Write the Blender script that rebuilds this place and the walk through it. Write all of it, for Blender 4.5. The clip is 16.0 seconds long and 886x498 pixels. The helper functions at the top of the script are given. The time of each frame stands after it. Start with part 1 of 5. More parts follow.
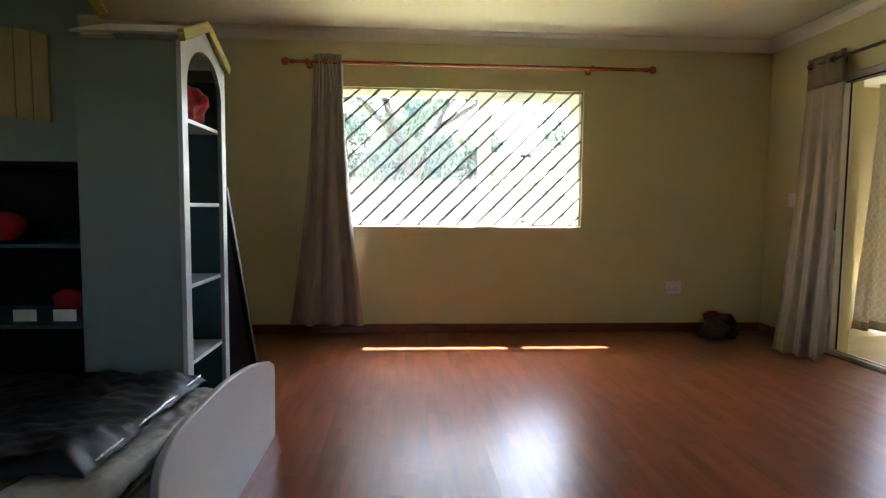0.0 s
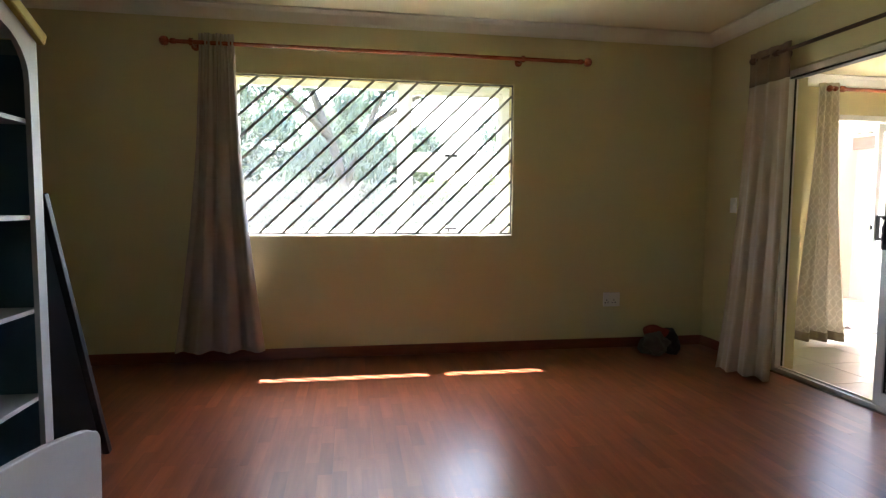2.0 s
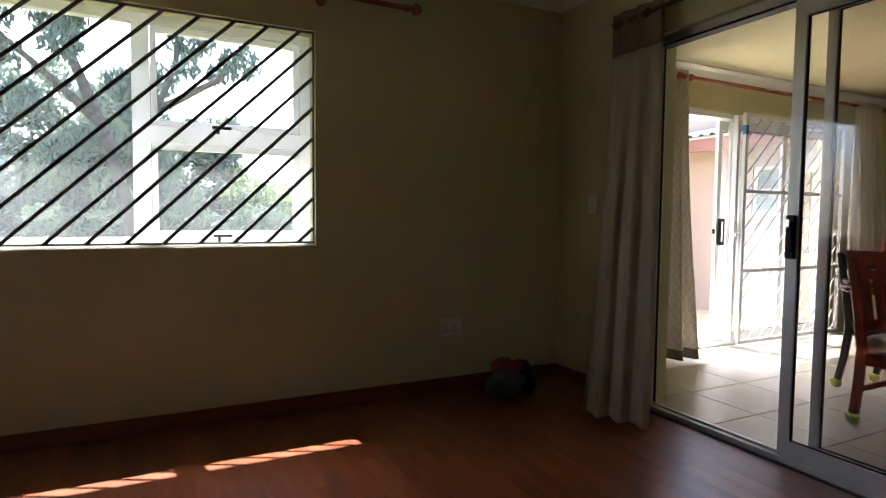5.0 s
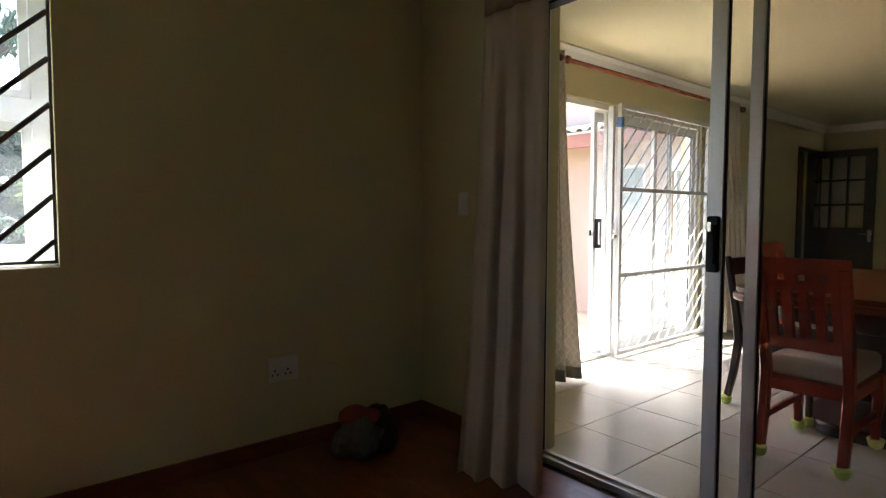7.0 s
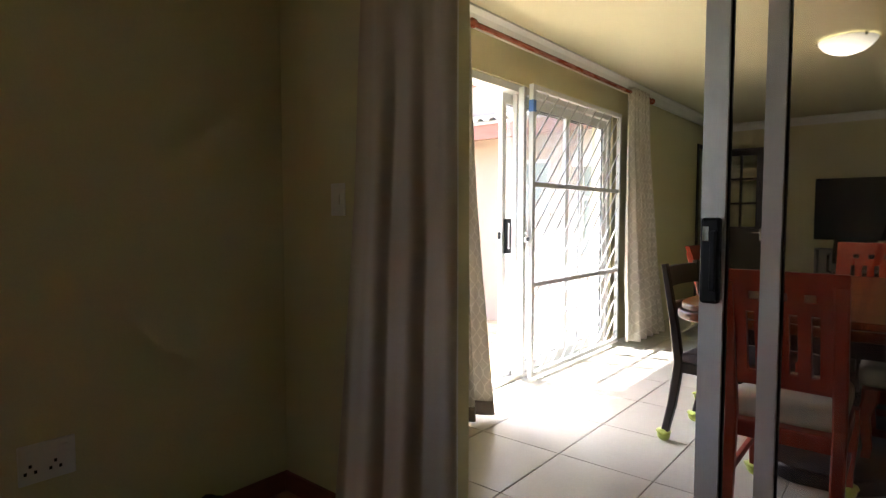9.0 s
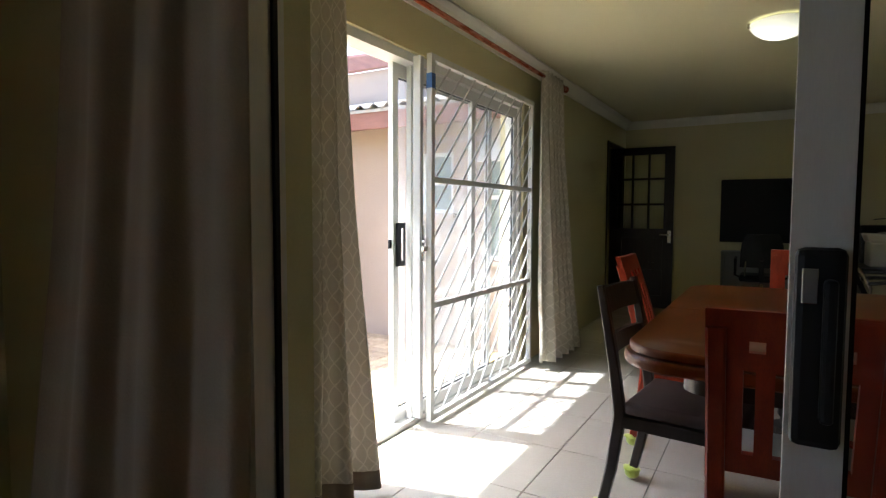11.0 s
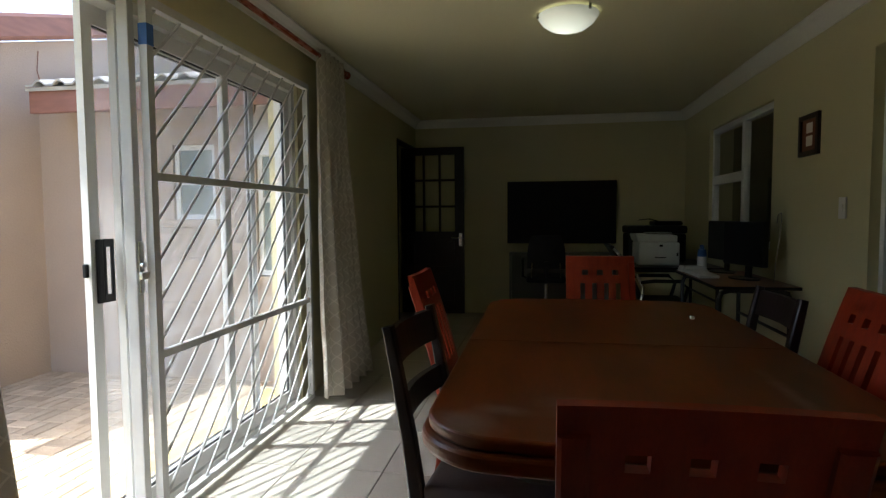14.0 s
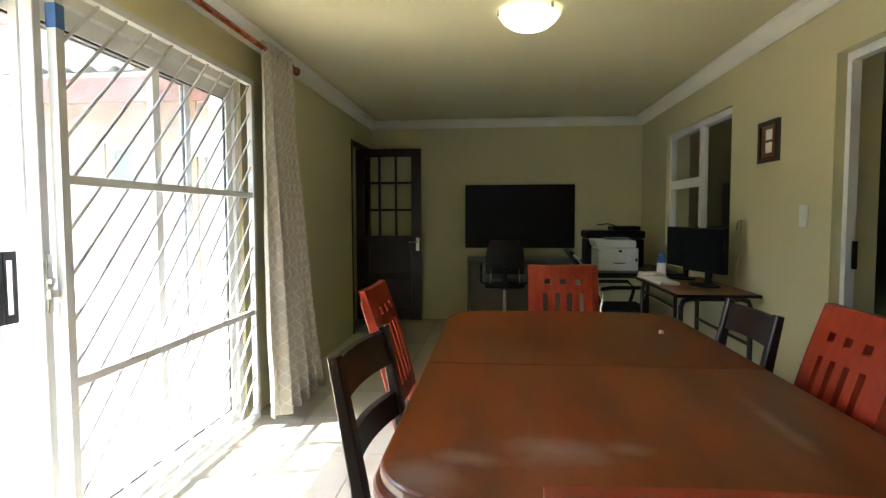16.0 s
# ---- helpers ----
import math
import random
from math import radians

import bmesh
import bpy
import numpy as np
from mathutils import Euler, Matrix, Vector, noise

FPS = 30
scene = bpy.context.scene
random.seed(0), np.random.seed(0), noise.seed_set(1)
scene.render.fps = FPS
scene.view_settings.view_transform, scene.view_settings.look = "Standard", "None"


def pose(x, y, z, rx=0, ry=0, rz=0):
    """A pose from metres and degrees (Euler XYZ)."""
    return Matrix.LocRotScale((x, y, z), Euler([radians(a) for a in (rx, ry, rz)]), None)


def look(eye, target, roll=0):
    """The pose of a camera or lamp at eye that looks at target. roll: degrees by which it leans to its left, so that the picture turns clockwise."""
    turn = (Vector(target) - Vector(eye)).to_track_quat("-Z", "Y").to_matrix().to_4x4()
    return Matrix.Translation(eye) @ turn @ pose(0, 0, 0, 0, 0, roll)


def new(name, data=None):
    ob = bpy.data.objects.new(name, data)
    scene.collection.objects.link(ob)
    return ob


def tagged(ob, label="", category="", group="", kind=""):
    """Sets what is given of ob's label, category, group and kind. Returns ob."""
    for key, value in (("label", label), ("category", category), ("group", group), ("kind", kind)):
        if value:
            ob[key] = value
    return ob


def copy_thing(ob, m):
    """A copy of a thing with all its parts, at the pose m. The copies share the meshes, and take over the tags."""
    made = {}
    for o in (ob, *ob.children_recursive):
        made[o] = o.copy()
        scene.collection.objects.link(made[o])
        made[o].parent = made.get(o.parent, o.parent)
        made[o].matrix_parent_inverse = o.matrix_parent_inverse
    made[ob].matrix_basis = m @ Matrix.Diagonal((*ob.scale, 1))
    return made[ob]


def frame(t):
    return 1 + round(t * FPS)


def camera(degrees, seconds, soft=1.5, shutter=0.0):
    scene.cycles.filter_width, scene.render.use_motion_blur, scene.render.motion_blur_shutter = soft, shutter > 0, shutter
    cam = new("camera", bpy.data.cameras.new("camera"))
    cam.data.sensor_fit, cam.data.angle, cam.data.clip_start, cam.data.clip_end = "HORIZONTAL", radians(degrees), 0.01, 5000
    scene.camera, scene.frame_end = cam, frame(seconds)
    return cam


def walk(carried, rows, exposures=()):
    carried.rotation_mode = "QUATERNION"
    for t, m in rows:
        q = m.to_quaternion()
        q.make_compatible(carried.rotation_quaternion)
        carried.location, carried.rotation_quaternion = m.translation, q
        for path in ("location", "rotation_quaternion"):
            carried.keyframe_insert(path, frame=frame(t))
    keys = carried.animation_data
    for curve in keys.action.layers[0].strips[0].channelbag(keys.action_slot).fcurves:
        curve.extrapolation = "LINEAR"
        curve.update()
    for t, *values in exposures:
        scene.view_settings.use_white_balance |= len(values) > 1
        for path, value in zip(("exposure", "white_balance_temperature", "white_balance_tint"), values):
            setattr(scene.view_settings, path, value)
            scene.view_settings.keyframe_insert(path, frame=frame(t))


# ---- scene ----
cam = camera(76.3, 16.0, soft=1.3)
PATH = [
    (0, (0.46, 0.658, 1.128), (0.591, 2.648, 0.983), 0.5),
    (0.5, (0.447, 0.8, 1.161), (0.593, 2.788, 1.009), 0.4),
    (1, (0.499, 0.94, 1.178), (0.682, 2.926, 1.024), 0.6),
    (1.5, (0.599, 1.075, 1.177), (0.86, 3.053, 1.026), 0.6),
    (2, (0.729, 1.224, 1.184), (1.055, 3.191, 1.038), 0.4),
    (2.5, (0.788, 1.435, 1.128), (1.198, 3.389, 1.004), 0.6),
    (3, (0.816, 1.683, 1.131), (1.369, 3.601, 1.006), 0.7),
    (3.5, (0.906, 1.858, 1.114), (1.545, 3.75, 1.0), 0.6),
    (4, (1.02, 2.055, 1.116), (1.743, 3.917, 1.006), 0.5),
    (6.5, (1.637, 2.96, 1.155), (2.808, 4.577, 1.039), 0.4),
    (7, (1.794, 3.114, 1.149), (3.07, 4.65, 1.037), 0.1),
    (7.5, (1.955, 3.261, 1.161), (3.304, 4.733, 1.045), 0.1),
    (8, (2.119, 3.395, 1.155), (3.52, 4.818, 1.04), 0.1),
    (8.5, (2.256, 3.562, 1.17), (3.718, 4.921, 1.05), 0.1),
    (9, (2.407, 3.683, 1.158), (3.941, 4.961, 1.042), 0.0),
    (11.5, (3.312, 4.157, 1.189), (5.077, 5.089, 1.068), 0.2),
    (12, (3.459, 4.211, 1.187), (5.27, 5.051, 1.069), 0.1),
    (12.5, (3.594, 4.252, 1.203), (5.465, 4.949, 1.084), 0.1),
    (13, (3.676, 4.268, 1.205), (5.607, 4.773, 1.085), -0.2),
    (13.5, (3.758, 4.263, 1.21), (5.715, 4.657, 1.093), -0.4),
    (14, (3.838, 4.235, 1.221), (5.806, 4.575, 1.101), -0.4),
    (14.5, (3.877, 4.222, 1.215), (5.851, 4.522, 1.1), -0.4),
    (15, (3.917, 4.227, 1.221), (5.895, 4.498, 1.104), -0.3),
    (15.5, (3.961, 4.246, 1.241), (5.943, 4.483, 1.121), -0.3),
    (16, (4.028, 4.261, 1.25), (6.016, 4.45, 1.134), -0.2),
]
EXPOSURES = [(0.0, 5.09, 6350, 11), (1.5, 4.89, 6250, 12), (2.5, 4.6, 6200, 13), (3.5, 3.94, 6050, 12), (6.5, 3.46, 6000, 12), (7.5, 3.82, 6050, 12), (9.0, 3.93, 6100, 13), (11.5, 2.79, 5850, 9), (12.5, 2.37, 5850, 8), (14.0, 2.18, 5850, 7), (15.0, 3.34, 5850, 6), (16.0, 4.28, 5900, 6)]
walk(cam, [(t, look(eye, target, roll)) for t, eye, target, roll in PATH], EXPOSURES)

# ---- daylight ----
SUN_EL = radians(60)
TRAVEL = Vector((0.115, -0.50, -0.90)).normalized()
world = bpy.data.worlds.new("sky")
scene.world = world
world.use_nodes = True
wn = world.node_tree
sky = wn.nodes.new("ShaderNodeTexSky")
sky.sky_type = "NISHITA"
sky.sun_disc = False
sky.sun_elevation = SUN_EL
sky.sun_rotation = radians(-13)
sky.dust_density = 3.0
wn.nodes["Background"].inputs["Strength"].default_value = 0.15
wn.links.new(sky.outputs["Color"], wn.nodes["Background"].inputs["Color"])
sun = new("sun", bpy.data.lights.new("sun", "SUN"))
sun.data.energy = 2.8
sun.data.angle = radians(0.55)
sun.data.color = (1.0, 0.965, 0.90)
sun.matrix_world = look((0, 20, 30), Vector((0, 20, 30)) + TRAVEL)

# ---- materials ----


def surface(name, c1, c2, scale=4.0, rough=0.6, bump=0.1, stretch=(1, 1, 1), metallic=0.0, fine=60.0, fine_amount=0.15, rough_var=0.1, random_amount=0.0, sheen=0.0, coat=0.0, spec=0.5):
    """Two colours mixed by broad noise, darkened by fine noise, with bump from both."""
    m = bpy.data.materials.new(name)
    m.use_nodes = True
    nt = m.node_tree
    N, L = nt.nodes, nt.links
    b = N["Principled BSDF"]
    tc = N.new("ShaderNodeTexCoord")
    mp = N.new("ShaderNodeMapping")
    mp.inputs["Scale"].default_value = stretch
    L.new(tc.outputs["Object"], mp.inputs["Vector"])
    n1 = N.new("ShaderNodeTexNoise")
    n1.inputs["Scale"].default_value = scale
    n1.inputs["Detail"].default_value = 5
    n2 = N.new("ShaderNodeTexNoise")
    n2.inputs["Scale"].default_value = fine
    n2.inputs["Detail"].default_value = 3
    L.new(mp.outputs["Vector"], n1.inputs["Vector"])
    L.new(mp.outputs["Vector"], n2.inputs["Vector"])
    ramp = N.new("ShaderNodeValToRGB")
    ramp.color_ramp.elements[0].position, ramp.color_ramp.elements[1].position = 0.3, 0.7
    ramp.color_ramp.elements[0].color, ramp.color_ramp.elements[1].color = (*c1, 1), (*c2, 1)
    L.new(n1.outputs["Fac"], ramp.inputs["Fac"])
    mix = N.new("ShaderNodeMix")
    mix.data_type, mix.blend_type = "RGBA", "MULTIPLY"
    mix.inputs["Factor"].default_value = fine_amount
    L.new(ramp.outputs["Color"], mix.inputs["A"])
    L.new(n2.outputs["Fac"], mix.inputs["B"])
    col = mix.outputs["Result"]
    if random_amount:
        oi = N.new("ShaderNodeObjectInfo")
        mr = N.new("ShaderNodeMapRange")
        mr.inputs["To Min"].default_value, mr.inputs["To Max"].default_value = 1 - random_amount, 1 + random_amount
        L.new(oi.outputs["Random"], mr.inputs["Value"])
        hs = N.new("ShaderNodeHueSaturation")
        L.new(mr.outputs["Result"], hs.inputs["Value"])
        L.new(col, hs.inputs["Color"])
        col = hs.outputs["Color"]
        sh = N.new("ShaderNodeVectorMath")
        sc = N.new("ShaderNodeMath")
        sc.operation = "MULTIPLY"
        sc.inputs[1].default_value = 37.0
        L.new(oi.outputs["Random"], sc.inputs[0])
        L.new(tc.outputs["Object"], sh.inputs[0])
        L.new(sc.outputs[0], sh.inputs[1])
        L.new(sh.outputs[0], mp.inputs["Vector"])
    L.new(col, b.inputs["Base Color"])
    rr = N.new("ShaderNodeMapRange")
    rr.inputs["To Min"].default_value, rr.inputs["To Max"].default_value = max(0.02, rough - rough_var), min(1, rough + rough_var)
    L.new(n1.outputs["Fac"], rr.inputs["Value"])
    L.new(rr.outputs["Result"], b.inputs["Roughness"])
    b.inputs["Metallic"].default_value = metallic
    b.inputs["Specular IOR Level"].default_value = spec
    b.inputs["Sheen Weight"].default_value = sheen
    b.inputs["Coat Weight"].default_value = coat
    b.inputs["Coat Roughness"].default_value = 0.12
    if bump:
        bp = N.new("ShaderNodeBump")
        bp.inputs["Strength"].default_value = bump
        bp.inputs["Distance"].default_value = 0.01
        L.new(n2.outputs["Fac"], bp.inputs["Height"])
        L.new(bp.outputs["Normal"], b.inputs["Normal"])
    return m


def glass_pane(name, tint=(1, 1, 1), gloss_rough=0.02, low=0.025):
    m = bpy.data.materials.new(name)
    m.use_nodes = True
    N, L = m.node_tree.nodes, m.node_tree.links
    out = N["Material Output"]
    N.remove(N["Principled BSDF"])
    tr, gl, lw, mx = N.new("ShaderNodeBsdfTransparent"), N.new("ShaderNodeBsdfGlossy"), N.new("ShaderNodeLayerWeight"), N.new("ShaderNodeMixShader")
    tr.inputs["Color"].default_value = (*tint, 1)
    gl.inputs["Roughness"].default_value = gloss_rough
    pw, mr = N.new("ShaderNodeMath"), N.new("ShaderNodeMapRange")
    pw.operation = "POWER"
    pw.inputs[1].default_value = 4.5
    mr.inputs["To Min"].default_value, mr.inputs["To Max"].default_value = low, 0.8
    lw.inputs["Blend"].default_value = 0.5
    L.new(lw.outputs["Facing"], pw.inputs[0])
    L.new(pw.outputs[0], mr.inputs["Value"])
    L.new(mr.outputs["Result"], mx.inputs[0])
    L.new(tr.outputs[0], mx.inputs[1])
    L.new(gl.outputs[0], mx.inputs[2])
    L.new(mx.outputs[0], out.inputs["Surface"])
    return m


def strip_floor(name):
    """Laminate with narrow strips of differing tone and length along y."""
    m = surface(name, (0.185, 0.046, 0.018), (0.30, 0.088, 0.035), 4.0, 0.285, 0.0, stretch=(6, 0.5, 1), fine=14, fine_amount=0.25, rough_var=0.0, random_amount=0.06, spec=0.55)
    N, L = m.node_tree.nodes, m.node_tree.links
    b = N["Principled BSDF"]
    tc, sep, cmb, br, oi = N.new("ShaderNodeTexCoord"), N.new("ShaderNodeSeparateXYZ"), N.new("ShaderNodeCombineXYZ"), N.new("ShaderNodeTexBrick"), N.new("ShaderNodeObjectInfo")
    L.new(tc.outputs["Object"], sep.inputs[0])
    ad = N.new("ShaderNodeMath")
    ad.operation = "MULTIPLY_ADD"
    ad.inputs[1].default_value = 11.0
    L.new(oi.outputs["Random"], ad.inputs[0])
    L.new(sep.outputs[1], ad.inputs[2])
    L.new(ad.outputs[0], cmb.inputs[0])
    L.new(sep.outputs[0], cmb.inputs[1])
    L.new(cmb.outputs[0], br.inputs["Vector"])
    for key, v in (("Scale", 1.0), ("Mortar Size", 0.0005), ("Brick Width", 0.34), ("Row Height", 0.064), ("Bias", 0.0)):
        br.inputs[key].default_value = v
    br.offset, br.offset_frequency = 0.37, 2
    br.inputs["Color1"].default_value = (0.70, 0.66, 0.64, 1)
    br.inputs["Color2"].default_value = (1.22, 1.24, 1.24, 1)
    br.inputs["Mortar"].default_value = (0.75, 0.7, 0.7, 1)
    mx = N.new("ShaderNodeMix")
    mx.data_type, mx.blend_type = "RGBA", "MULTIPLY"
    mx.inputs["Factor"].default_value = 0.9
    L.new(b.inputs["Base Color"].links[0].from_socket, mx.inputs["A"])
    L.new(br.outputs["Color"], mx.inputs["B"])
    L.new(mx.outputs["Result"], b.inputs["Base Color"])
    return m


def trellis_cloth(name, c1, c2, cell):
    """Woven cloth with a raised lattice of crossing waves."""
    m = surface(name, c1, c1, 3, 0.85, 0.0, fine=400, fine_amount=0.12, sheen=0.2)
    N, L = m.node_tree.nodes, m.node_tree.links
    b = N["Principled BSDF"]
    tc = N.new("ShaderNodeTexCoord")
    sep = N.new("ShaderNodeSeparateXYZ")
    L.new(tc.outputs["UV"], sep.inputs[0])

    def op(kind, a, bb=None):
        n = N.new("ShaderNodeMath")
        n.operation = kind
        for i, v in enumerate((a, bb)):
            if v is None:
                continue
            if isinstance(v, (int, float)):
                n.inputs[i].default_value = v
            else:
                L.new(v, n.inputs[i])
        return n.outputs[0]

    k = 2 * math.pi / cell
    wave = op("MULTIPLY", op("SINE", op("MULTIPLY", sep.outputs[1], k * 0.5)), cell * 0.5)
    w1 = op("ABSOLUTE", op("SINE", op("MULTIPLY", op("ADD", sep.outputs[0], wave), k * 0.5)))
    w2 = op("ABSOLUTE", op("SINE", op("MULTIPLY", op("SUBTRACT", sep.outputs[0], wave), k * 0.5)))
    line = op("LESS_THAN", op("MINIMUM", w1, w2), 0.2)
    mx = N.new("ShaderNodeMix")
    mx.data_type = "RGBA"
    L.new(line, mx.inputs["Factor"])
    src = b.inputs["Base Color"].links[0].from_socket
    L.new(src, mx.inputs["A"])
    mx.inputs["B"].default_value = (*c2, 1)
    L.new(mx.outputs["Result"], b.inputs["Base Color"])
    bp = N.new("ShaderNodeBump")
    bp.inputs["Strength"].default_value = 0.9
    bp.inputs["Distance"].default_value = 0.007
    L.new(line, bp.inputs["Height"])
    L.new(bp.outputs["Normal"], b.inputs["Normal"])
    return m


def glow(name, color, strength):
    m = bpy.data.materials.new(name)
    m.use_nodes = True
    b = m.node_tree.nodes["Principled BSDF"]
    b.inputs["Base Color"].default_value = (*color, 1)
    b.inputs["Emission Color"].default_value = (*color, 1)
    b.inputs["Emission Strength"].default_value = strength
    b.inputs["Roughness"].default_value = 0.25
    return m


WALL = surface("cream_wall_paint", (0.60, 0.55, 0.32), (0.64, 0.585, 0.345), 1.3, 0.62, 0.12, fine=140, fine_amount=0.08)
CEIL_DINING = surface("yellowish_ceiling_paint", (0.66, 0.61, 0.38), (0.70, 0.65, 0.41), 1.0, 0.8, 0.06, fine=120, fine_amount=0.05)
CEIL = surface("white_ceiling_paint", (0.72, 0.68, 0.51), (0.76, 0.72, 0.55), 1.0, 0.8, 0.06, fine=120, fine_amount=0.05)
CORNICE = surface("white_cornice_paint", (0.76, 0.74, 0.66), (0.80, 0.78, 0.70), 2, 0.6, 0.03, fine_amount=0.05)
PLANK = strip_floor("red_brown_laminate")
SKIRT = surface("red_wood_skirting", (0.17, 0.045, 0.022), (0.24, 0.07, 0.03), 6, 0.35, 0.04, stretch=(1, 1, 6))
TILE = surface("beige_porcelain_tile", (0.55, 0.52, 0.44), (0.61, 0.58, 0.50), 2.5, 0.22, 0.02, fine=90, fine_amount=0.10, rough_var=0.06, random_amount=0.04)
GROUT = surface("grey_grout", (0.20, 0.19, 0.17), (0.26, 0.25, 0.22), 20, 0.9, 0.2)
SUBFLOOR = surface("dark_floor_joint", (0.05, 0.018, 0.01), (0.07, 0.025, 0.012), 20, 0.8, 0.1)
ALU = surface("satin_aluminium", (0.68, 0.65, 0.62), (0.74, 0.71, 0.68), 5, 0.42, 0.02, stretch=(8, 8, 1), metallic=0.35, fine_amount=0.1)
WHITE = surface("white_powder_coat", (0.76, 0.76, 0.74), (0.82, 0.82, 0.80), 4, 0.4, 0.03, fine_amount=0.06)
BLACKMETAL = surface("black_painted_steel", (0.012, 0.012, 0.013), (0.022, 0.022, 0.024), 12, 0.45, 0.05)
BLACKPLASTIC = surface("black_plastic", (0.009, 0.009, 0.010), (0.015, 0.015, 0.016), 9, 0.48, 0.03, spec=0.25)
GLASS = glass_pane("window_glass")
DOORGLASS = glass_pane("tinted_door_glass", (0.94, 0.92, 0.91), low=0.03)
PATIOGLASS = glass_pane("weathered_patio_glass", (0.96, 0.965, 0.97), low=0.07)
# White gate paint, greyed for the shade on its room side.
GATEPAINT = surface("shaded_white_gate_paint", (0.56, 0.56, 0.55), (0.62, 0.62, 0.61), 5, 0.42, 0.04, fine_amount=0.1)
BARPAINT = surface("weathered_grey_brown_bar_paint", (0.16, 0.15, 0.13), (0.24, 0.22, 0.19), 14, 0.38, 0.08)
DUSTY = glass_pane("dusty_window_glass", low=0.05)


def dust_haze(m, amount):
    """Thin uneven film of dust that scatters sunlight, also standing in for haze."""
    N, L = m.node_tree.nodes, m.node_tree.links
    out = N["Material Output"]
    clear = out.inputs["Surface"].links[0].from_socket
    t, mx, nz, tc, mr = N.new("ShaderNodeBsdfTranslucent"), N.new("ShaderNodeMixShader"), N.new("ShaderNodeTexNoise"), N.new("ShaderNodeTexCoord"), N.new("ShaderNodeMapRange")
    t.inputs["Color"].default_value = (0.75, 0.78, 0.78, 1)
    nz.inputs["Scale"].default_value = 3.0
    nz.inputs["Detail"].default_value = 6
    L.new(tc.outputs["Object"], nz.inputs["Vector"])
    mr.inputs["To Min"].default_value, mr.inputs["To Max"].default_value = amount * 0.5, amount * 1.6
    L.new(nz.outputs["Fac"], mr.inputs["Value"])
    L.new(mr.outputs["Result"], mx.inputs[0])
    L.new(clear, mx.inputs[1])
    L.new(t.outputs[0], mx.inputs[2])
    L.new(mx.outputs[0], out.inputs["Surface"])


# The film also imitates glare haze; on the door panes, reflected haze.
dust_haze(DUSTY, 0.026)
dust_haze(PATIOGLASS, 0.03)
dust_haze(DOORGLASS, 0.004)
MAHOGANY = surface("mahogany_rod_varnish", (0.25, 0.046, 0.015), (0.34, 0.07, 0.022), 8, 0.28, 0.03, stretch=(1, 8, 8), coat=0.4)
DARKROD = surface("dark_stained_rod", (0.05, 0.02, 0.012), (0.08, 0.03, 0.018), 8, 0.35, 0.03)
TAUPE = surface("taupe_satin_curtain", (0.33, 0.27, 0.24), (0.39, 0.32, 0.285), 3, 0.55, 0.08, fine=220, fine_amount=0.2, sheen=0.3)
CREAMCLOTH = surface("cream_curtain_cloth", (0.50, 0.40, 0.295), (0.56, 0.455, 0.34), 3, 0.8, 0.1, fine=260, fine_amount=0.2, sheen=0.3)
BROWNCLOTH = surface("brown_curtain_band", (0.19, 0.135, 0.09), (0.25, 0.18, 0.12), 5, 0.75, 0.12, fine=240, fine_amount=0.25)
LATTICE = trellis_cloth("trellis_curtain_cloth", (0.57, 0.525, 0.45), (0.74, 0.70, 0.62), 0.09)
HEM = surface("grey_brown_hem", (0.24, 0.20, 0.15), (0.28, 0.23, 0.18), 5, 0.85, 0.1, fine=240)
REDWOOD = surface("red_stained_wood", (0.29, 0.028, 0.009), (0.41, 0.048, 0.013), 3.5, 0.40, 0.05, stretch=(9, 9, 1.2), fine=25, fine_amount=0.35, coat=0.08, spec=0.35)
TABLEWOOD = surface("worn_red_brown_tabletop", (0.085, 0.0165, 0.004), (0.24, 0.056, 0.009), 1.9, 0.28, 0.0, stretch=(0.7, 2.6, 1), fine=22, fine_amount=0.3, rough_var=0.0, spec=0.26)
DARKWOOD = surface("near_black_stained_wood", (0.018, 0.012, 0.011), (0.032, 0.021, 0.018), 5, 0.36, 0.03, stretch=(8, 8, 1))
LEATHER = surface("dark_brown_seat_leather", (0.05, 0.034, 0.03), (0.08, 0.055, 0.047), 6, 0.42, 0.15, fine=160)
PAD = surface("cream_seat_fabric", (0.50, 0.47, 0.40), (0.57, 0.54, 0.46), 6, 0.85, 0.12, fine=200)
TENNIS = surface("yellow_green_felt", (0.52, 0.62, 0.10), (0.62, 0.72, 0.16), 20, 0.95, 0.3, fine=150, sheen=0.5)
SCREEN = surface("black_glass_screen", (0.008, 0.008, 0.010), (0.010, 0.010, 0.012), 2, 0.4, 0.0, fine_amount=0.0, rough_var=0.03, spec=0.2)
BEIGEWALL = surface("pinkish_beige_plaster", (0.41, 0.32, 0.26), (0.47, 0.37, 0.30), 1.1, 0.85, 0.3, fine=70, fine_amount=0.15)
FASCIA = surface("red_brown_fascia", (0.20, 0.085, 0.06), (0.27, 0.12, 0.085), 4, 0.6, 0.1, stretch=(1, 1, 5))
ROOFTILE = surface("weathered_concrete_tile", (0.36, 0.34, 0.32), (0.47, 0.45, 0.42), 6, 0.85, 0.3)
PAVER = surface("sandy_brick_paver", (0.42, 0.32, 0.22), (0.56, 0.45, 0.32), 5, 0.9, 0.35, fine=80, fine_amount=0.25, random_amount=0.22)
SAND = surface("sandy_joint", (0.40, 0.33, 0.24), (0.46, 0.38, 0.28), 12, 0.95, 0.3)
STEP = surface("yellow_ochre_step_paint", (0.56, 0.38, 0.10), (0.63, 0.45, 0.15), 3, 0.7, 0.15)
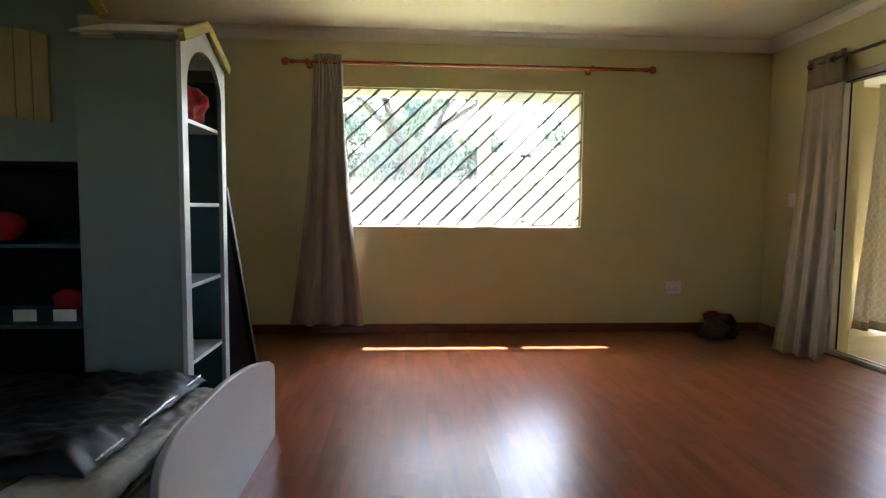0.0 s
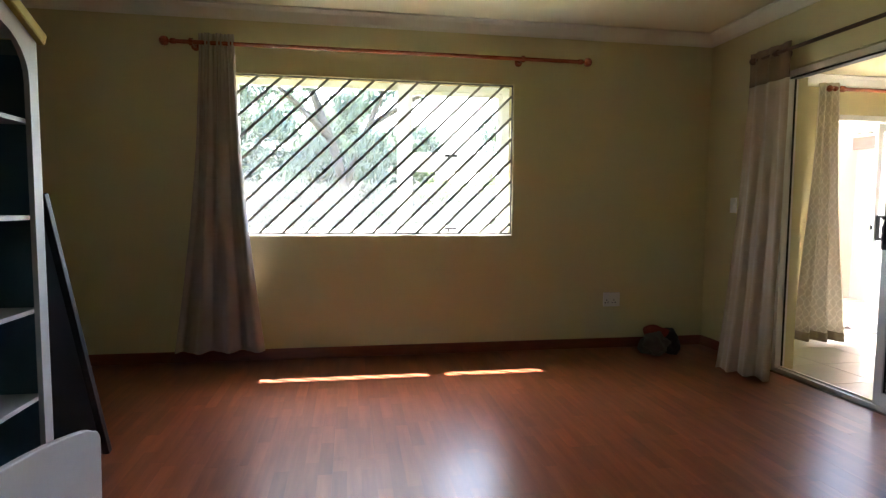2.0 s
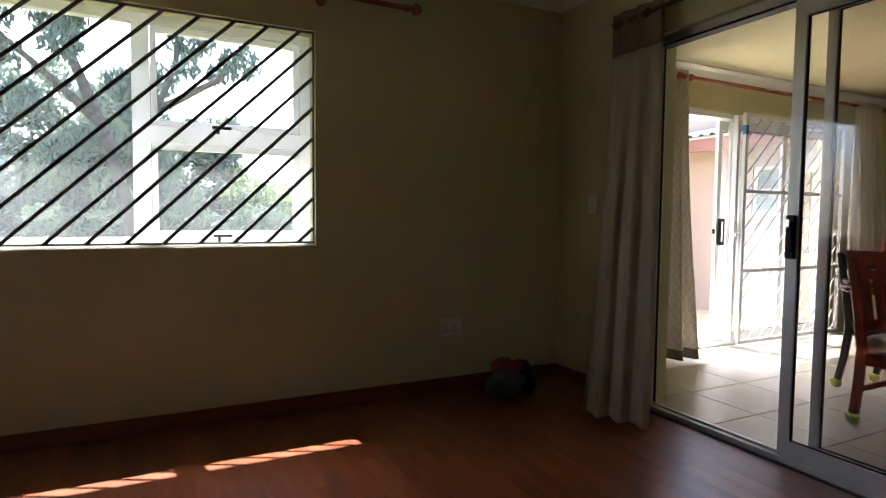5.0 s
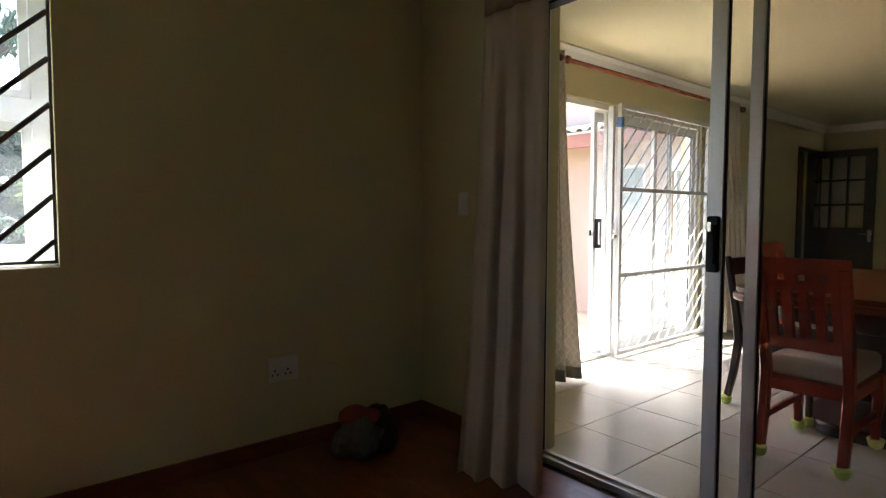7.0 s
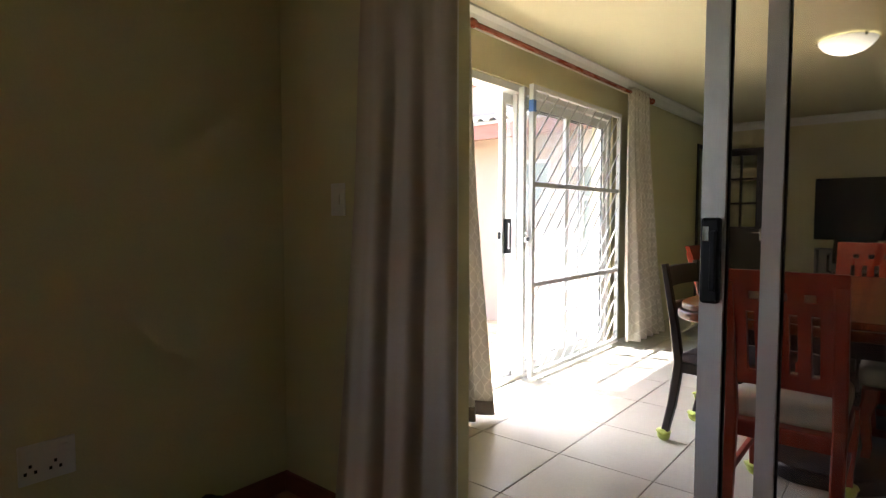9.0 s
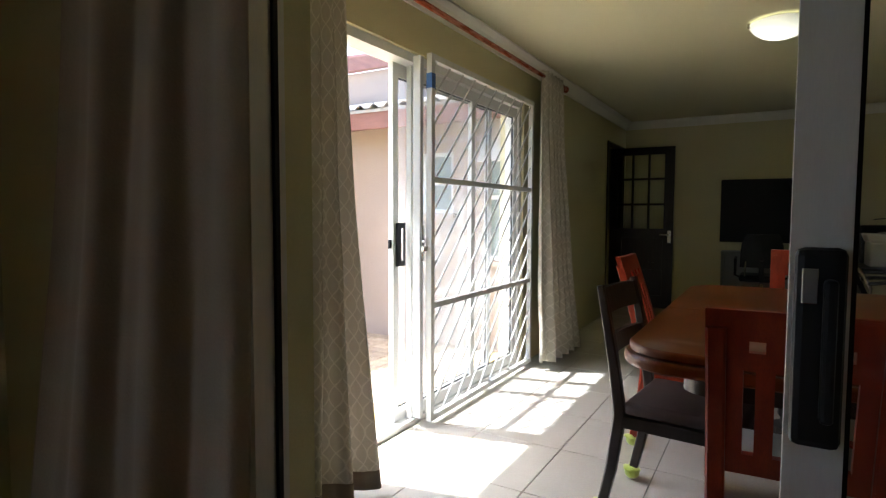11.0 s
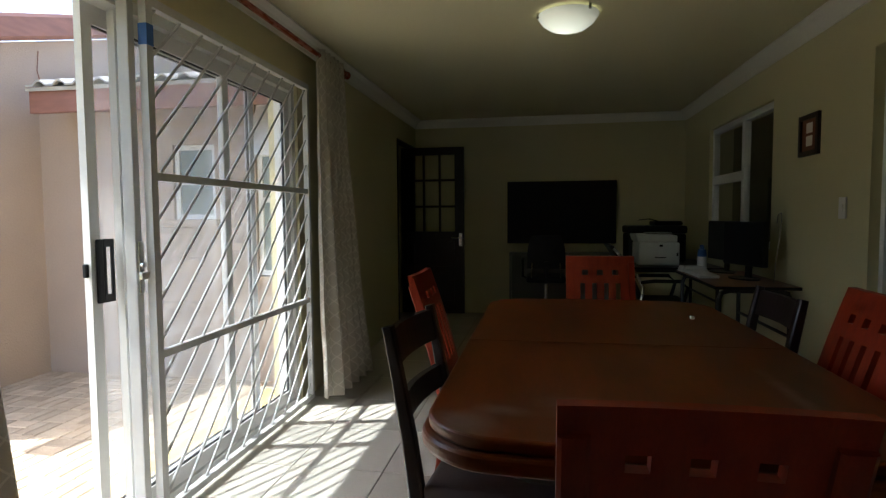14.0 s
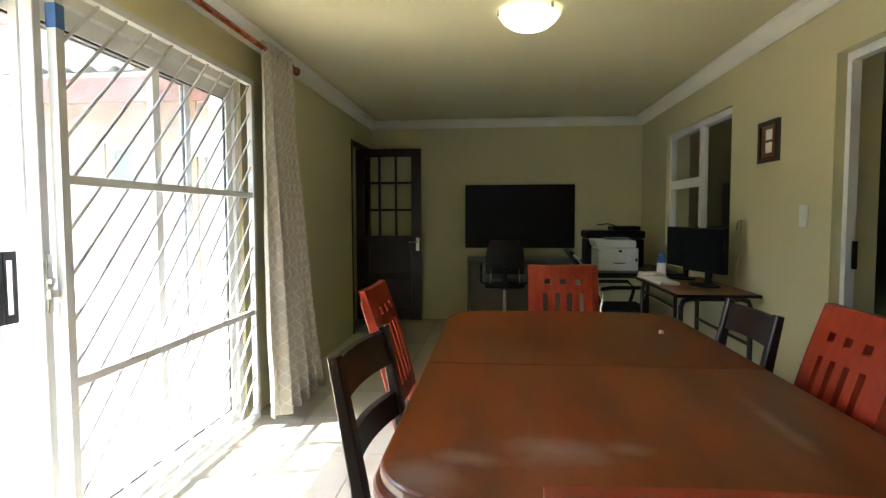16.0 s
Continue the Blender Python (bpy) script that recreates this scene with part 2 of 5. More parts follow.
GRASS = surface("dry_lawn", (0.09, 0.12, 0.03), (0.22, 0.20, 0.08), 1.5, 0.95, 0.5, fine=40, fine_amount=0.5)
BARK = surface("grey_brown_bark", (0.035, 0.03, 0.025), (0.07, 0.058, 0.048), 6, 0.9, 0.6, stretch=(3, 3, 0.6), fine=40)
LEAF = surface("grey_green_leaves", (0.045, 0.088, 0.07), (0.085, 0.14, 0.108), 0.8, 0.6, 0.0, fine=8, fine_amount=0.5)
LEAF2 = surface("bright_green_leaves", (0.08, 0.12, 0.05), (0.13, 0.18, 0.07), 0.8, 0.6, 0.0, fine=8, fine_amount=0.5)


def translucent(m, color, amount):
    N, L = m.node_tree.nodes, m.node_tree.links
    out, b = N["Material Output"], N["Principled BSDF"]
    t, mx = N.new("ShaderNodeBsdfTranslucent"), N.new("ShaderNodeMixShader")
    t.inputs["Color"].default_value = (*color, 1)
    mx.inputs[0].default_value = amount
    L.new(b.outputs[0], mx.inputs[1])
    L.new(t.outputs[0], mx.inputs[2])
    L.new(mx.outputs[0], out.inputs["Surface"])


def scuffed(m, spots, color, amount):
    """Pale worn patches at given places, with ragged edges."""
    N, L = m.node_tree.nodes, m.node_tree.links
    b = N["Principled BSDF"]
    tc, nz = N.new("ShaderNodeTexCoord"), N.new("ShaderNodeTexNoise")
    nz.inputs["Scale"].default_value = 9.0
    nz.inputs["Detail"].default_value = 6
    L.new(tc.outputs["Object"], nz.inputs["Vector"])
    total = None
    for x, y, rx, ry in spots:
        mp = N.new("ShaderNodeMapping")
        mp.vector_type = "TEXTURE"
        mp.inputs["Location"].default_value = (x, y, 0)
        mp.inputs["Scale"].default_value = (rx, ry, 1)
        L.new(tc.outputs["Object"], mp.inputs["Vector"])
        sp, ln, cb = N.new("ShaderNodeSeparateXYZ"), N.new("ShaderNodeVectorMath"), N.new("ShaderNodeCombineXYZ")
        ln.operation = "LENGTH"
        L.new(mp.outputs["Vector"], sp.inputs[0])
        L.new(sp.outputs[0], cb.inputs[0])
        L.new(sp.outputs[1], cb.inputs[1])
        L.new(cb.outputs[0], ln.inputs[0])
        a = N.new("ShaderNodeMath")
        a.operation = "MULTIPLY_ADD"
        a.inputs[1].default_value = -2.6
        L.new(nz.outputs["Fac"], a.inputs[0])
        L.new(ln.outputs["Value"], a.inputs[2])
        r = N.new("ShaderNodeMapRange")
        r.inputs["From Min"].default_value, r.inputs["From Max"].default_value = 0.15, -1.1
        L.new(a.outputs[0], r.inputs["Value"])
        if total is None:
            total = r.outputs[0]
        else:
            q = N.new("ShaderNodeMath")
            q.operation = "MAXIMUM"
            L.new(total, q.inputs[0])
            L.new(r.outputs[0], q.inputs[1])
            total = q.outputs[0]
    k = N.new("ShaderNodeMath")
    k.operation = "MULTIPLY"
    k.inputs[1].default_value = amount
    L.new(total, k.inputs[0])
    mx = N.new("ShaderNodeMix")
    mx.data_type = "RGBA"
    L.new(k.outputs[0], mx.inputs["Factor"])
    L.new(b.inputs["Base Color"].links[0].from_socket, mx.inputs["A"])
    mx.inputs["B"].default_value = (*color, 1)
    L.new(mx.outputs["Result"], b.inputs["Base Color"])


translucent(LATTICE, (0.74, 0.68, 0.58), 0.3)
WINFRAME = surface("white_enamel_with_glare", (0.80, 0.80, 0.78), (0.85, 0.85, 0.83), 6, 0.4, 0.0, fine_amount=0.05)
# Translucency put in so backlight whitens the frames like window glare.
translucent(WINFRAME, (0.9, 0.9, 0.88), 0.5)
translucent(CREAMCLOTH, (0.45, 0.37, 0.28), 0.15)
translucent(LEAF, (0.12, 0.16, 0.09), 0.35)
translucent(LEAF2, (0.18, 0.25, 0.08), 0.4)
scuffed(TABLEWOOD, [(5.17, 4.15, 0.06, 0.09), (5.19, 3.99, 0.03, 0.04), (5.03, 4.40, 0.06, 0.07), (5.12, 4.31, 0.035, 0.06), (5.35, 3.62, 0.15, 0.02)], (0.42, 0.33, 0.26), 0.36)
GREYPANEL = surface("blue_grey_painted_board", (0.23, 0.29, 0.26), (0.27, 0.33, 0.30), 2, 0.5, 0.04, fine_amount=0.08)
PALEFRAME = surface("pale_grey_white_board", (0.52, 0.54, 0.55), (0.58, 0.60, 0.61), 2, 0.42, 0.03, fine_amount=0.06)
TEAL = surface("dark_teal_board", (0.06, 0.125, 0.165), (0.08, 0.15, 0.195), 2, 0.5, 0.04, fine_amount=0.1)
YELLOW = surface("yellow_painted_trim", (0.50, 0.40, 0.07), (0.58, 0.47, 0.10), 4, 0.5, 0.05)
PINE = surface("cream_pine_slat", (0.50, 0.38, 0.20), (0.58, 0.45, 0.25), 4, 0.55, 0.05, stretch=(10, 10, 1))
BLACKSHEET = surface("black_vinyl_sheet", (0.018, 0.018, 0.020), (0.034, 0.034, 0.038), 7, 0.5, 0.3, fine=26, spec=0.3)
FOIL = surface("crinkled_silver_grey_plastic", (0.66, 0.65, 0.60), (0.78, 0.77, 0.72), 9, 0.3, 0.3, fine=35, fine_amount=0.3)
REDCLOTH = surface("red_cloth", (0.35, 0.012, 0.02), (0.50, 0.02, 0.03), 10, 0.8, 0.2)
SOCKET = surface("white_socket_plastic", (0.72, 0.71, 0.68), (0.76, 0.75, 0.72), 5, 0.35, 0.0, fine_amount=0.03)
CHROME = surface("worn_chrome", (0.62, 0.61, 0.58), (0.70, 0.69, 0.66), 9, 0.25, 0.02, metallic=1.0, fine_amount=0.1)
PAPER = surface("white_paper", (0.74, 0.74, 0.72), (0.80, 0.80, 0.78), 8, 0.8, 0.05, fine_amount=0.05)
DESKTOP = surface("red_brown_desk_veneer", (0.22, 0.085, 0.045), (0.29, 0.12, 0.065), 4, 0.38, 0.03, stretch=(1, 7, 1))
GREYBOARD = surface("grey_melamine_board", (0.22, 0.22, 0.20), (0.26, 0.26, 0.24), 2, 0.5, 0.03)
BLUE = surface("blue_tape", (0.03, 0.10, 0.32), (0.04, 0.13, 0.40), 9, 0.5, 0.05)
# Teal-grey base colour stands in for the sky's reflection in outside panes.
OUTGLASS = surface("sky_reflection_glass", (0.13, 0.17, 0.17), (0.17, 0.21, 0.21), 2, 0.15, 0.0, fine_amount=0.0)
# Dark colour carries the dimness of the unlit rooms beyond.
DARKROOM = surface("room_shade_paint", (0.16, 0.15, 0.11), (0.19, 0.18, 0.13), 2, 0.8, 0.05)

# ---- mesh helpers ----


def part(name, bm, material, parent=None, label="", at_world=True, smooth=False):
    me = bpy.data.meshes.new(name)
    bm.normal_update()
    bm.to_mesh(me)
    bm.free()
    if smooth:
        for p in me.polygons:
            p.use_smooth = True
    if material:
        me.materials.append(material)
    ob = new(name, me)
    if parent:
        ob.parent = parent
        if at_world:
            ob.matrix_parent_inverse = world_of(parent).inverted()
    if label:
        ob["label"] = label
    return ob


def world_of(ob):
    return world_of(ob.parent) @ ob.matrix_parent_inverse @ ob.matrix_basis if ob.parent else ob.matrix_basis


def thing(name, label, category, loc=(0, 0, 0), rz=0.0, group="", kind=""):
    ob = new(name)
    ob.empty_display_size = 0.1
    ob.matrix_basis = pose(*loc, 0, 0, rz)
    return tagged(ob, label, category, group, kind)


def box(x0, x1, y0, y1, z0, z1, bevel=0.0, bm=None, segments=2):
    own = bmesh.new()
    bmesh.ops.create_cube(own, size=1.0, matrix=Matrix.Translation(((x0 + x1) / 2, (y0 + y1) / 2, (z0 + z1) / 2)) @ Matrix.Diagonal((abs(x1 - x0), abs(y1 - y0), abs(z1 - z0), 1)))
    if bevel:
        bmesh.ops.bevel(own, geom=own.edges[:], offset=bevel, segments=segments, affect="EDGES", profile=0.5)
    return merge(bm, own)


def merge(bm, own):
    if bm is None:
        return own
    me = bpy.data.meshes.new("tmp")
    own.to_mesh(me)
    own.free()
    bm.from_mesh(me)
    bpy.data.meshes.remove(me)
    return bm


def rod(p, q, r, bm=None, n=12, r2=None):
    p, q = Vector(p), Vector(q)
    d = q - p
    own = bmesh.new()
    bmesh.ops.create_cone(own, cap_ends=True, segments=n, radius1=r, radius2=r if r2 is None else r2, depth=d.length,
                          matrix=Matrix.Translation((p + q) / 2) @ d.to_track_quat("Z", "Y").to_matrix().to_4x4())
    return merge(bm, own)


def ball(c, r, bm=None, scale=(1, 1, 1), sub=2):
    own = bmesh.new()
    bmesh.ops.create_icosphere(own, subdivisions=sub, radius=r, matrix=Matrix.Translation(c) @ Matrix.Diagonal((*scale, 1)))
    return merge(bm, own)


def beam(points, w, d, bm=None, side=(1, 0, 0)):
    """A bar of section w (along side) by d swept through points; w and d may be lists."""
    own = bmesh.new()
    rings = []
    pts = [Vector(p) for p in points]
    side = Vector(side)
    for i, p in enumerate(pts):
        t = (pts[min(i + 1, len(pts) - 1)] - pts[max(i - 1, 0)]).normalized()
        s = (side - t * side.dot(t)).normalized()
        n = t.cross(s)
        ww = (w[i] if isinstance(w, (list, tuple)) else w) / 2
        dd = (d[i] if isinstance(d, (list, tuple)) else d) / 2
        c = 0.72
        ring = [(ww, dd * c), (ww * c, dd), (-ww * c, dd), (-ww, dd * c), (-ww, -dd * c), (-ww * c, -dd), (ww * c, -dd), (ww, -dd * c)]
        rings.append([own.verts.new(p + s * a + n * b) for a, b in ring])
    for a, b in zip(rings, rings[1:]):
        for i in range(8):
            own.faces.new((a[i], a[(i + 1) % 8], b[(i + 1) % 8], b[i]))
    own.faces.new(rings[0][::-1])
    own.faces.new(rings[-1])
    bmesh.ops.recalc_face_normals(own, faces=own.faces[:])
    return merge(bm, own)


def tube(points, r, bm=None, n=10):
    own = bmesh.new()
    rings = []
    pts = [Vector(p) for p in points]
    ref = Vector((0.31, 0.57, 0.76))
    for i, p in enumerate(pts):
        t = (pts[min(i + 1, len(pts) - 1)] - pts[max(i - 1, 0)]).normalized()
        s = (ref - t * ref.dot(t)).normalized()
        u = t.cross(s)
        rr = r[i] if isinstance(r, (list, tuple)) else r
        rings.append([own.verts.new(p + s * rr * math.cos(a * 2 * math.pi / n) + u * rr * math.sin(a * 2 * math.pi / n)) for a in range(n)])
    for a, b in zip(rings, rings[1:]):
        for i in range(n):
            own.faces.new((a[i], a[(i + 1) % n], b[(i + 1) % n], b[i]))
    own.faces.new(rings[0][::-1])
    own.faces.new(rings[-1])
    bmesh.ops.recalc_face_normals(own, faces=own.faces[:])
    return merge(bm, own)


def holed(u0, u1, v0, v1, w0, w1, holes, place, extra_u=(), extra_v=()):
    """A slab u by v, w thick, with rectangular holes (ua, ub, va, vb) through it; place(u, v, w) gives the point."""
    us = sorted({round(a, 5) for a in (u0, u1, *extra_u, *(h[0] for h in holes), *(h[1] for h in holes)) if u0 <= a <= u1})
    vs = sorted({round(a, 5) for a in (v0, v1, *extra_v, *(h[2] for h in holes), *(h[3] for h in holes)) if v0 <= a <= v1})

    def solid(i, j):
        if not (0 <= i < len(us) - 1 and 0 <= j < len(vs) - 1):
            return False
        cu, cv = (us[i] + us[i + 1]) / 2, (vs[j] + vs[j + 1]) / 2
        return not any(h[0] < cu < h[1] and h[2] < cv < h[3] for h in holes)

    bm = bmesh.new()
    made = {}

    def vert(i, j, k):
        key = (i, j, k)
        if key not in made:
            made[key] = bm.verts.new(place(us[i], vs[j], (w0, w1)[k]))
        return made[key]

    for i in range(len(us) - 1):
        for j in range(len(vs) - 1):
            if not solid(i, j):
                continue
            bm.faces.new([vert(i, j, 0), vert(i + 1, j, 0), vert(i + 1, j + 1, 0), vert(i, j + 1, 0)])
            bm.faces.new([vert(i, j, 1), vert(i, j + 1, 1), vert(i + 1, j + 1, 1), vert(i + 1, j, 1)])
            for a, b, ni, nj in (((i, j), (i + 1, j), i, j - 1), ((i + 1, j), (i + 1, j + 1), i + 1, j), ((i + 1, j + 1), (i, j + 1), i, j + 1), ((i, j + 1), (i, j), i - 1, j)):
                if not solid(ni, nj):
                    bm.faces.new([vert(*a, 0), vert(*a, 1), vert(*b, 1), vert(*b, 0)])
    bmesh.ops.recalc_face_normals(bm, faces=bm.faces[:])
    return bm


def outline(points, z0, z1, bevel=0.0):
    bm = bmesh.new()
    f = bm.faces.new([bm.verts.new((x, y, z0)) for x, y in points])
    r = bmesh.ops.extrude_face_region(bm, geom=[f])
    bmesh.ops.translate(bm, verts=[v for v in r["geom"] if isinstance(v, bmesh.types.BMVert)], vec=(0, 0, z1 - z0))
    bmesh.ops.recalc_face_normals(bm, faces=bm.faces[:])
    if bevel:
        edges = [e for e in bm.edges if abs(e.verts[0].co.z - e.verts[1].co.z) < 1e-6]
        bmesh.ops.bevel(bm, geom=edges, offset=bevel, segments=3, affect="EDGES", profile=0.5)
    return bm


def cloth(top_a, top_b, low_a, low_b, z_top, z_low, folds, amp_top, amp_low, seed, depth_axis, sag=0.0, thick=0.004, v_from=0.0, v_to=1.0, nu=120, nv=26, belly=0.0, pleats=0):
    """A hanging curtain between two top points and two lower points (x, y), with folds that open downwards."""
    rng = random.Random(seed)
    ph = [rng.uniform(-0.5, 0.5) for _ in range(folds + 2)]
    bm = bmesh.new()
    uv = bm.loops.layers.uv.new("UVMap")
    rows = []
    length = (Vector(low_b) - Vector(low_a)).length * 1.9
    for j in range(nv + 1):
        v = v_from + (v_to - v_from) * j / nv
        row = []
        for i in range(nu + 1):
            u = i / nu
            a = Vector(top_a).lerp(Vector(low_a), v ** 1.7)
            b = Vector(top_b).lerp(Vector(low_b), v ** 1.7)
            p = a.lerp(b, u)
            w = u * folds
            k = int(min(w, folds - 1))
            bend = ph[k] + (ph[k + 1] - ph[k]) * (w - k)
            amp = amp_top + (amp_low - amp_top) * min(1, v * 1.3)
            off = amp * math.sin(2 * math.pi * (w + 0.12 * bend * v)) * (0.75 + 0.5 * bend) + amp * 0.35 * math.sin(2 * math.pi * w * 2 + 3 * bend) * v
            off += 0.012 * noise.noise((u * 9, v * 5, seed))
            if pleats:
                off += 0.013 * math.sin(2 * math.pi * pleats * u) * (1 - v) ** 5 + 0.02 * noise.noise((u * 5 + 1.5 * v, v * 3.5, seed + 3)) * min(1, 3 * v) + 0.006 * abs(noise.noise((u * 9 + 4 * v, v * 14, seed + 6)))
            off += belly * math.sin(math.pi * min(1, v * 1.1))
            q = Vector((p.x, p.y)) + Vector(depth_axis) * off
            z = z_top + (z_low - z_top) * v + sag * math.sin(math.pi * u) * v + 0.006 * math.sin(w * 6.3) * v
            row.append((bm.verts.new((q.x, q.y, z)), u * length, v * (z_top - z_low)))
        rows.append(row)
    for r0, r1 in zip(rows, rows[1:]):
        for i in range(nu):
            quad = (r0[i], r0[i + 1], r1[i + 1], r1[i])
            f = bm.faces.new([q[0] for q in quad])
            for lp, q in zip(f.loops, quad):
                lp[uv].uv = (q[1], q[2])
    return bm


def hang(name, bm, material, parent, label="", thick=0.004):
    ob = part(name, bm, material, parent, label, smooth=True)
    md = ob.modifiers.new("thickness", "SOLIDIFY")
    md.thickness = thick
    return ob


def structure(ob, label, category):
    return tagged(ob, label, category, kind="structure")

# ---- structure ----
N1, E1, E2, N2, TVX, S2, C1, C2 = 5.69, 3.78, 4.00, 5.78, 10.80, 2.58, 2.65, 2.39
WEST, SOUTH = -3.0, -0.8
xz = lambda y: (lambda u, v, w: (u, w, v))
yz = lambda x: (lambda u, v, w: (w, u, v))
WIN = (-0.16, 2.04, 0.957, 2.174)
GATE = (4.98, 7.30, 0.0, 2.06)
DOOR_N = (9.86, 10.70, 0.0, 2.06)
SLIDE = (3.06, 4.89, 0.0, 2.17)
WIN_S = (8.30, 9.85, 0.95, 2.04)
DOOR_S = (5.30, 7.05, 0.0, 2.05)

structure(part("wall_north", holed(WEST - 0.22, E1 + 0.11, 0, C1 + 0.3, N1, N1 + 0.22, [WIN], xz(0)), WALL), "cream painted plaster wall with a window", "wall")
structure(part("wall_north_dining", holed(E1 + 0.112, TVX + 0.2, 0, C1 + 0.3, N2, N2 + 0.2, [GATE, DOOR_N], xz(0)), WALL), "cream painted plaster wall with a sliding door", "wall")
structure(part("wall_divider", holed(SOUTH, N1 - 0.002, 0, C1 + 0.3, E1, E2, [SLIDE], yz(0)), WALL), "cream wall between two rooms with sliding door opening", "wall")
structure(part("wall_divider_end", box(E1 + 0.114, E2, N1, N2 - 0.001, 0, C2), WALL), "short cream wall return beside the door", "wall")
structure(part("wall_west", box(WEST - 0.2, WEST, SOUTH, N1 - 0.002, 0, C1 + 0.3), WALL), "plain cream painted wall", "wall")
# Unseen opening cut here, added only to let more skylight into the room.
structure(part("wall_south", holed(WEST - 0.2, E2, 0, C1 + 0.3, SOUTH - 0.2, SOUTH - 0.001, [(-0.95, -0.6, 1.35, 1.95)], xz(0)), WALL), "plain cream painted wall", "wall")
structure(part("wall_east", box(TVX, TVX + 0.2, S2, N2 - 0.002, 0, C1 + 0.3), WALL), "cream painted wall behind the television", "wall")
structure(part("wall_south_dining", holed(E2 + 0.001, TVX + 0.2, 0, C1 + 0.3, S2 - 0.22, S2, [WIN_S, DOOR_S], xz(0)), WALL), "cream painted wall with window and sliding door", "wall")
structure(part("ceiling", box(WEST - 0.2, E2 - 0.1, SOUTH - 0.2, N1 + 0.2, C1, C1 + 0.12), CEIL), "white painted ceiling", "ceiling")
structure(part("ceiling_dining", box(E2, TVX, S2, N2, C2, C2 + 0.12), CEIL_DINING), "white painted ceiling", "ceiling")
structure(part("roof_cover", box(WEST - 0.3, TVX + 0.3, SOUTH - 0.6, N2 + 0.3, C1 + 0.31, C1 + 0.4), FASCIA), "plain roof deck over the house", "roof")


def cornice(name, p, q, inward, z):
    """Coved cornice along p to q; inward points into the room."""
    prof = [(0.0, 0.0), (0.0, -0.095), (0.012, -0.095), (0.018, -0.075), (0.05, -0.03), (0.075, -0.016), (0.09, -0.012), (0.09, 0.0)]
    bm = bmesh.new()
    ends = []
    for e in (p, q):
        ends.append([bm.verts.new((e[0] + inward[0] * a, e[1] + inward[1] * a, z - 0.001 + b)) for a, b in prof])
    n = len(prof)
    for i in range(n):
        bm.faces.new((ends[0][i], ends[0][(i + 1) % n], ends[1][(i + 1) % n], ends[1][i]))
    bm.faces.new(ends[0])
    bm.faces.new(ends[1][::-1])
    bmesh.ops.recalc_face_normals(bm, faces=bm.faces[:])
    structure(part(name, bm, CORNICE), "white coved plaster cornice", "cornice")


cornice("cornice_north", (WEST, N1 - 0.001), (E1, N1 - 0.001), (0, -1), C1)
cornice("cornice_east", (E1 - 0.001, SOUTH), (E1 - 0.001, N1), (-1, 0), C1)
cornice("cornice_west", (WEST + 0.001, SOUTH), (WEST + 0.001, N1), (1, 0), C1)
cornice("cornice_dining_north", (E2, N2 - 0.001), (TVX, N2 - 0.001), (0, -1), C2)
cornice("cornice_dining_east", (TVX - 0.001, S2), (TVX - 0.001, N2), (-1, 0), C2)
cornice("cornice_dining_south", (E2, S2 + 0.001), (TVX, S2 + 0.001), (0, 1), C2)
cornice("cornice_dining_west", (E2 + 0.001, S2), (E2 + 0.001, N2), (1, 0), C2)

structure(part("baseboard_north", box(WEST, E1 - 0.018, N1 - 0.017, N1 - 0.001, 0.002, 0.085, 0.004), SKIRT), "red-brown wooden skirting board", "baseboard")
structure(part("baseboard_east", box(E1 - 0.017, E1 - 0.001, 4.9, N1 - 0.001, 0.002, 0.085, 0.004), SKIRT), "red-brown wooden skirting board", "baseboard")
structure(part("baseboard_east_far", box(E1 - 0.017, E1 - 0.001, SOUTH, 3.05, 0.002, 0.085, 0.004), SKIRT), "red-brown wooden skirting board", "baseboard")
floor1 = structure(part("floor", box(WEST - 0.1, E1 + 0.03, SOUTH, N1, -0.12, -0.006), SUBFLOOR), "red-brown wood laminate plank floor", "floor")
floor2 = structure(part("floor_dining", box(E1 + 0.031, TVX + 0.1, S2 - 2.6, N2 + 0.2, -0.12, -0.005), GROUT), "large beige tiled floor with grey grout", "floor")

# ---- garden window: reveal frame, casements, burglar bars ----
win = structure(thing("window_1", "white aluminium window in the cream wall, closed", "window", (0.94, 5.83, 0.957)), "white aluminium window with fixed pane and two casements", "window")
wx0, wx1, wz0, wz1 = WIN
fy0, fy1 = 5.82, 5.88
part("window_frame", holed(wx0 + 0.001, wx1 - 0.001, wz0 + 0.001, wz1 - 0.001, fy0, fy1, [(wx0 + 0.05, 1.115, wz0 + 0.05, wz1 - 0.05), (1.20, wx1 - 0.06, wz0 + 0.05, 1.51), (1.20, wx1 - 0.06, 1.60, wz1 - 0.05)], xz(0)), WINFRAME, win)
for x0, x1, z0, z1 in ((1.203, wx1 - 0.063, wz0 + 0.053, 1.507), (1.203, wx1 - 0.063, 1.603, wz1 - 0.053)):
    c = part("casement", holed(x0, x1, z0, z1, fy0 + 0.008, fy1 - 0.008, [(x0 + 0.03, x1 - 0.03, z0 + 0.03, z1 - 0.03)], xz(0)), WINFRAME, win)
    p = part("pane", box(x0 + 0.028, x1 - 0.028, 5.848, 5.852, z0 + 0.028, z1 - 0.028), DUSTY, c)
    p.visible_shadow = False
    bm = box(1.50, 1.60, 5.795, 5.812, z0 - 0.004, z0 + 0.012, 0.003)
    rod((1.53, 5.80, z0 + 0.004), (1.53, 5.80, z0 - 0.03), 0.008, bm)
    part("latch", bm, BLACKMETAL, c, "dark window stay latch")
